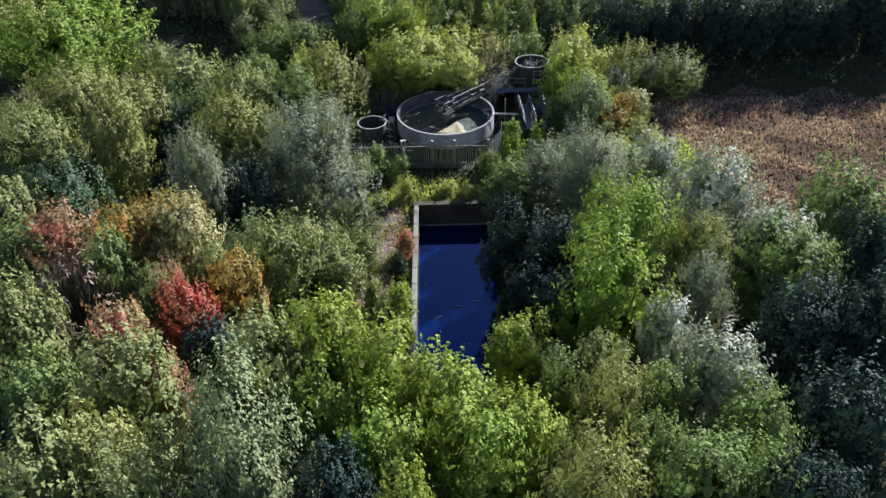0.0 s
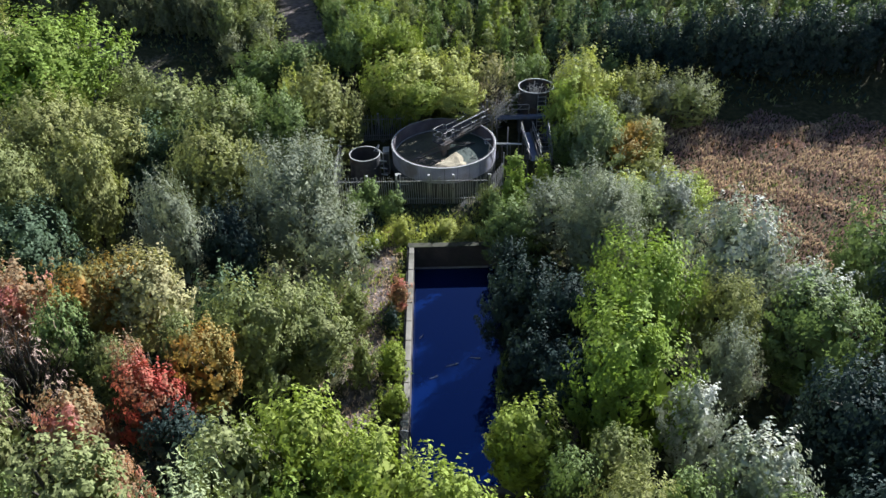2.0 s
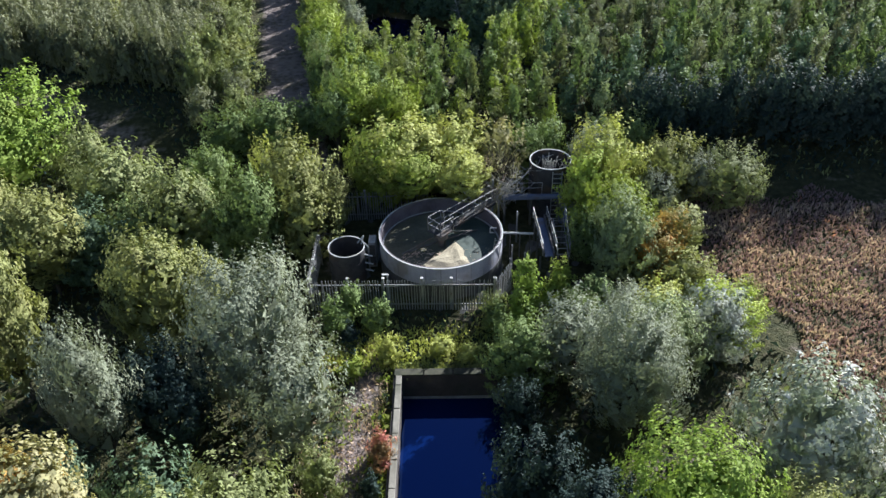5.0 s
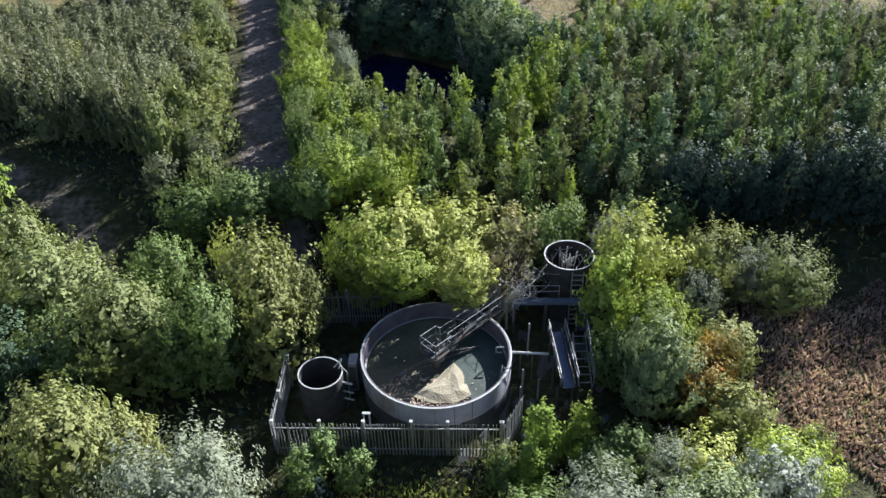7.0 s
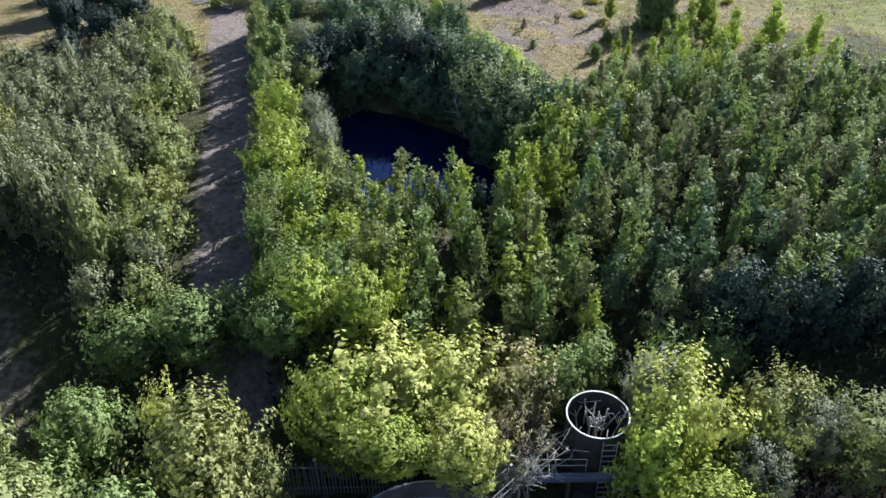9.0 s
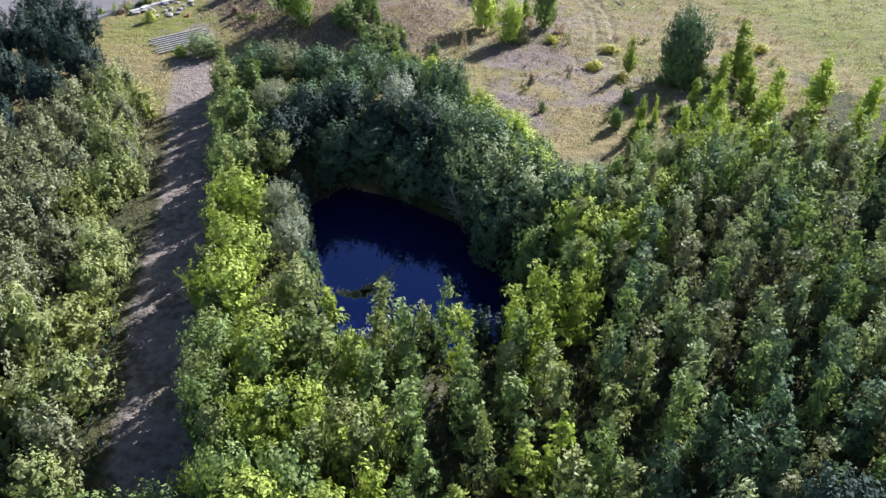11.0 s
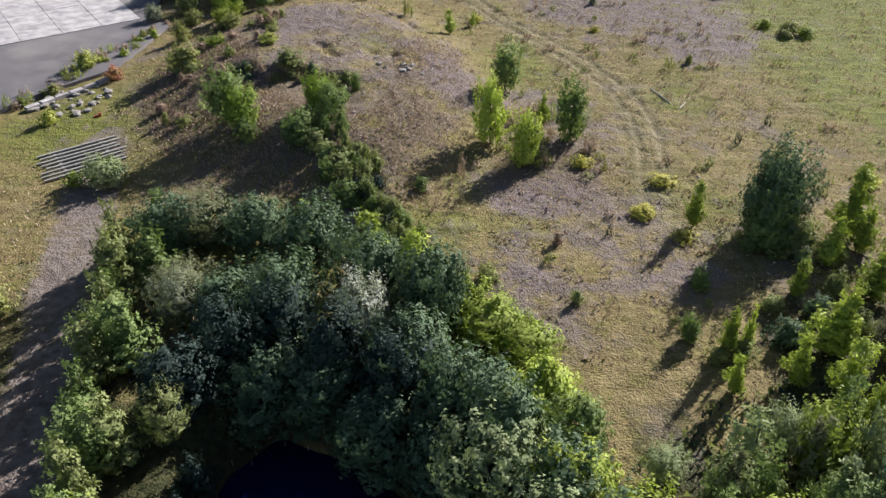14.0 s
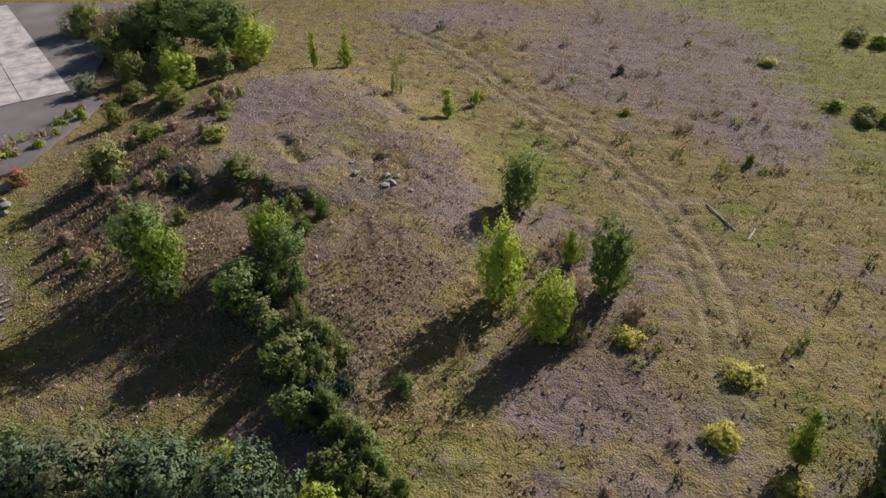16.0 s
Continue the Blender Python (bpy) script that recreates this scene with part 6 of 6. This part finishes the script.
part("lid", box(bmesh.new(), (-0.55, -0.4, 1.352), (0.55, 0.4, 1.42), 0.015), GALV, cab)
cab = thing("kiosk", "small pale steel kiosk behind the small tank", "cabinet", at=(-3.75, 53.3, GZ))
part("body", box(bmesh.new(), (-0.22, -0.4, -0.1), (0.22, 0.4, 1.9), 0.02), GALV, cab)
door = part("door", box(bmesh.new(), (-0.17, -0.425, 0.2), (0.17, -0.402, 1.7)), RUSTY, cab)
part("handle", box(bmesh.new(), (0.10, -0.455, 0.85), (0.13, -0.427, 1.0)), GALV, door)
valve = thing("valve_stand", "pale upright pipe frame with a handle by the fence", "pipe", at=(-2.75, 49.7, GZ))
for s in (-0.13, 0.13):
    part("upright", bar(bmesh.new(), (s, 0, -0.15), (s, 0, 1.9), 0.045), RIM, valve)
part("handle", bar(bmesh.new(), (-0.15, 0, 1.1), (0.75, 0, 1.1), 0.035), RIM, valve)
part("cap", box(bmesh.new(), (-0.2, -0.08, 1.9), (0.2, 0.08, 1.96), 0.015), RIM, valve)

# concrete apron under the works
apron = thing("apron", "dark stained concrete apron under the tanks", "pavement", kind="structure")
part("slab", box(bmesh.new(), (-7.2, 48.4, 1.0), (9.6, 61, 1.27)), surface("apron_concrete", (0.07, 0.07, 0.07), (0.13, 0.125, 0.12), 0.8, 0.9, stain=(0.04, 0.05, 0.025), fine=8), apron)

# ---- palisade fence ----
_pale = bmesh.new()
for a, b in (((-0.042, -0.012, 0), (0.042, 0.012, 2.2)),):
    box(_pale, a, b)
_tip = [v for v in _pale.verts if v.co.z > 2]
for v in _tip:
    v.co.x *= 0.35
PALE = bpy.data.meshes.new("pale")
_pale.to_mesh(PALE)
_pale.free()
PALE.materials.append(FENCE)


def palisade(a, b, label, posts=None, base=1.25):
    a, b = Vector((*a, base)), Vector((*b, base))
    ln = (b - a).length
    ang = math.degrees(math.atan2(b.y - a.y, b.x - a.x))
    f = thing("palisade_fence", label, "fence", at=a, turn=ang)
    for hz_ in (0.45, 1.85):
        part("rail", box(bmesh.new(), (0, 0.014, hz_ - 0.03), (ln, 0.06, hz_ + 0.03)), FENCE, f)
    n_ = int(ln / 0.155)
    for i in range(n_):
        p = new("pale", PALE)
        p.parent = f
        p.location = ((i + 0.5) * ln / n_, 0, 0.02 * rng.random())
        p.rotation_euler = (0, radians(rng.normal() * 1.0), 0)
    for s in (posts if posts is not None else np.arange(0, ln + 0.1, 2.4)):
        part("post", box(bmesh.new(), (s - 0.05, 0.062, -0.3), (s + 0.05, 0.16, 2.26)), FENCE, f)
        part("post_cap", box(bmesh.new(), (s - 0.075, 0.03, 2.262), (s + 0.075, 0.19, 2.31), 0.01), RIM, f, "pale post cap")
    return f


palisade((-7.04, 48.88), (3.52, 48.72), "grey steel palisade fence in front of the tanks", [0.05, 2.22, 4.23, 6.41, 8.07, 10.5])
palisade((-7.0, 58.1), (-0.4, 58.2), "grey steel palisade fence behind the tanks")
palisade((-7.12, 58.0), (-7.12, 49.0), "grey steel palisade fence beside the small tank")
palisade((3.6, 48.78), (4.6, 50.6), "short return of grey palisade fence")

# ---- yard, beams and rubble ----
yard = thing("hardstanding", "cracked grey asphalt yard edge", "pavement", kind="structure")


def prism(poly, z0, z1):
    bm = bmesh.new()
    lo = [bm.verts.new((x, y, z0)) for x, y in poly]
    hi = [bm.verts.new((x, y, z1)) for x, y in poly]
    bm.faces.new(hi)
    bm.faces.new(lo[::-1])
    for i in range(len(poly)):
        j = (i + 1) % len(poly)
        bm.faces.new((lo[i], lo[j], hi[j], hi[i]))
    bmesh.ops.recalc_face_normals(bm, faces=bm.faces)
    return bm


part("asphalt", prism([(-75, 112), (-36, 129), (-33.4, 134), (-28.6, 140), (-26.8, 152), (-30, 158), (-34, 182), (-75, 182)], 3.2, 4.10), ASPHALT, yard)
slabs = thing("concrete_yard", "pale worn concrete yard slabs", "pavement", kind="structure", at=(-43.8, 145.6, 4.104), turn=34.7)
for i in range(-5, 4):
    for j in range(7):
        w = rng.uniform(-0.02, 0.02)
        part("concrete_slab", box(bmesh.new(), (i * 4 + 0.03, j * 4.6 + 0.03, 0), (i * 4 + 3.97, j * 4.6 + 4.57, 0.05 + w * 0.5)), SLABCON, slabs)

beams = thing("beam_stack", "row of long pale beams laid over dark ground", "beams", at=(-24.7, 123.3, gz(-24.7, 123.3)), turn=37)
part("bearer", box(bmesh.new(), (-1.8, -2.3, -0.2), (-1.6, 2.3, 0.08)), TIMBER, beams)
part("bearer", box(bmesh.new(), (1.6, -2.3, -0.2), (1.8, 2.3, 0.08)), TIMBER, beams)
for i in range(8):
    o = rng.uniform(-0.5, 0.5)
    bm = bmesh.new()
    beam(bm, (-2.9 + o, -2.1 + i * 0.6, 0.14), (2.9 + o, -2.1 + i * 0.6 + rng.uniform(-0.08, 0.08), 0.14), 0.17, 0.12)
    part("beam", bm, TIMBER, beams)
part("dark_sheet", box(bmesh.new(), (-1.9, -2.3, -0.2), (1.9, 2.3, 0.02)), RUSTY, beams, "dark sheet below the beams")


def stone_mesh(seed):
    bm = bmesh.new()
    bmesh.ops.create_icosphere(bm, subdivisions=1, radius=1)
    g = np.random.default_rng(seed)
    for v in bm.verts:
        v.co = Vector((v.co.x * 1.2, v.co.y, v.co.z * 0.7)) * g.uniform(0.7, 1.2)
    me = bpy.data.meshes.new("stone")
    bm.to_mesh(me)
    bm.free()
    me.materials.append(STONE)
    return me


STONES = [stone_mesh(s) for s in range(4)]


def stones(cx, cy, rx, ry, count, lo, hi, label, group):
    for _ in range(count):
        x, y = cx + rng.normal() * rx, cy + rng.normal() * ry
        s = rng.uniform(lo, hi)
        ob = tagged(new("stone", STONES[int(rng.integers(0, 4))]), label, "stone", group)
        ob.matrix_world = pose(x, y, gz(x, y) + s * 0.25, 0, 0, rng.uniform(0, 360)) @ Matrix.Diagonal((s, s, s, 1))


stones(-29.5, 133.5, 2.2, 1.6, 40, 0.12, 0.42, "broken lump of pale concrete rubble", "rubble by the yard")
stones(-2.0, 135.5, 1.6, 1.2, 10, 0.12, 0.35, "pale stone on the mound", "stones on the mound")
stones(6, 125, 9, 14, 24, 0.06, 0.16, "small pale stone in dry grass", "stones on the field")
kerb = thing("broken_kerb", "line of broken pale concrete kerb along the yard", "kerb", at=(-32.6, 131.4, 4.02), turn=53)
for i in range(6):
    part("kerb_block", box(bmesh.new(), (i * 1.35, rng.uniform(-0.15, 0.15), -0.3), (i * 1.35 + 1.2, 0.45 + rng.uniform(-0.1, 0.1), 0.12 + 0.1 * rng.random()), 0.03), SLABCON, kerb)
tub = thing("red_scrap", "faded red plastic scrap on the grass", "rubbish", at=(-26.3, 130.3, gz(-26.3, 130.3)), turn=25)
part("scrap", box(box(bmesh.new(), (-0.3, -0.12, -0.02), (0.3, 0.12, 0.14), 0.03), (0.1, -0.1, 0.14), (0.3, 0.1, 0.3), 0.02), REDPLASTIC, tub)
for ax_, ay_, bx_, by_, r_ in ((20.2, 135.0, 21.0, 131.5, 0.06), (6.9, 140, 9.0, 138.5, 0.05), (21.5, 130.5, 22.3, 131.6, 0.05)):
    lg = thing("fallen_branch", "bleached fallen branch lying in dry grass", "branch")
    part("stick", bar(bmesh.new(), (ax_, ay_, gz(ax_, ay_) + 0.05), (bx_, by_, gz(bx_, by_) + 0.08), r_, 6), DEADWOOD, lg)
# leafless stem leaning over the pond
bm = bmesh.new()
g6 = np.random.default_rng(3)
_a, _b = Vector((2.7, 92.0, 1.7)), Vector((1.8, 90.4, 5.7))
bar(bm, _a, _b, 0.035, 6)
for _ in range(22):
    w = _a.lerp(_b, g6.uniform(0.35, 1.0))
    bar(bm, w, w + Vector((g6.normal() * 0.45, g6.normal() * 0.35, g6.uniform(0.0, 0.4))), 0.012, 4)
part("branch", bm, DEADWOOD, thing("dead_tree", "thin bleached dead tree leaning over the pond", "tree"))
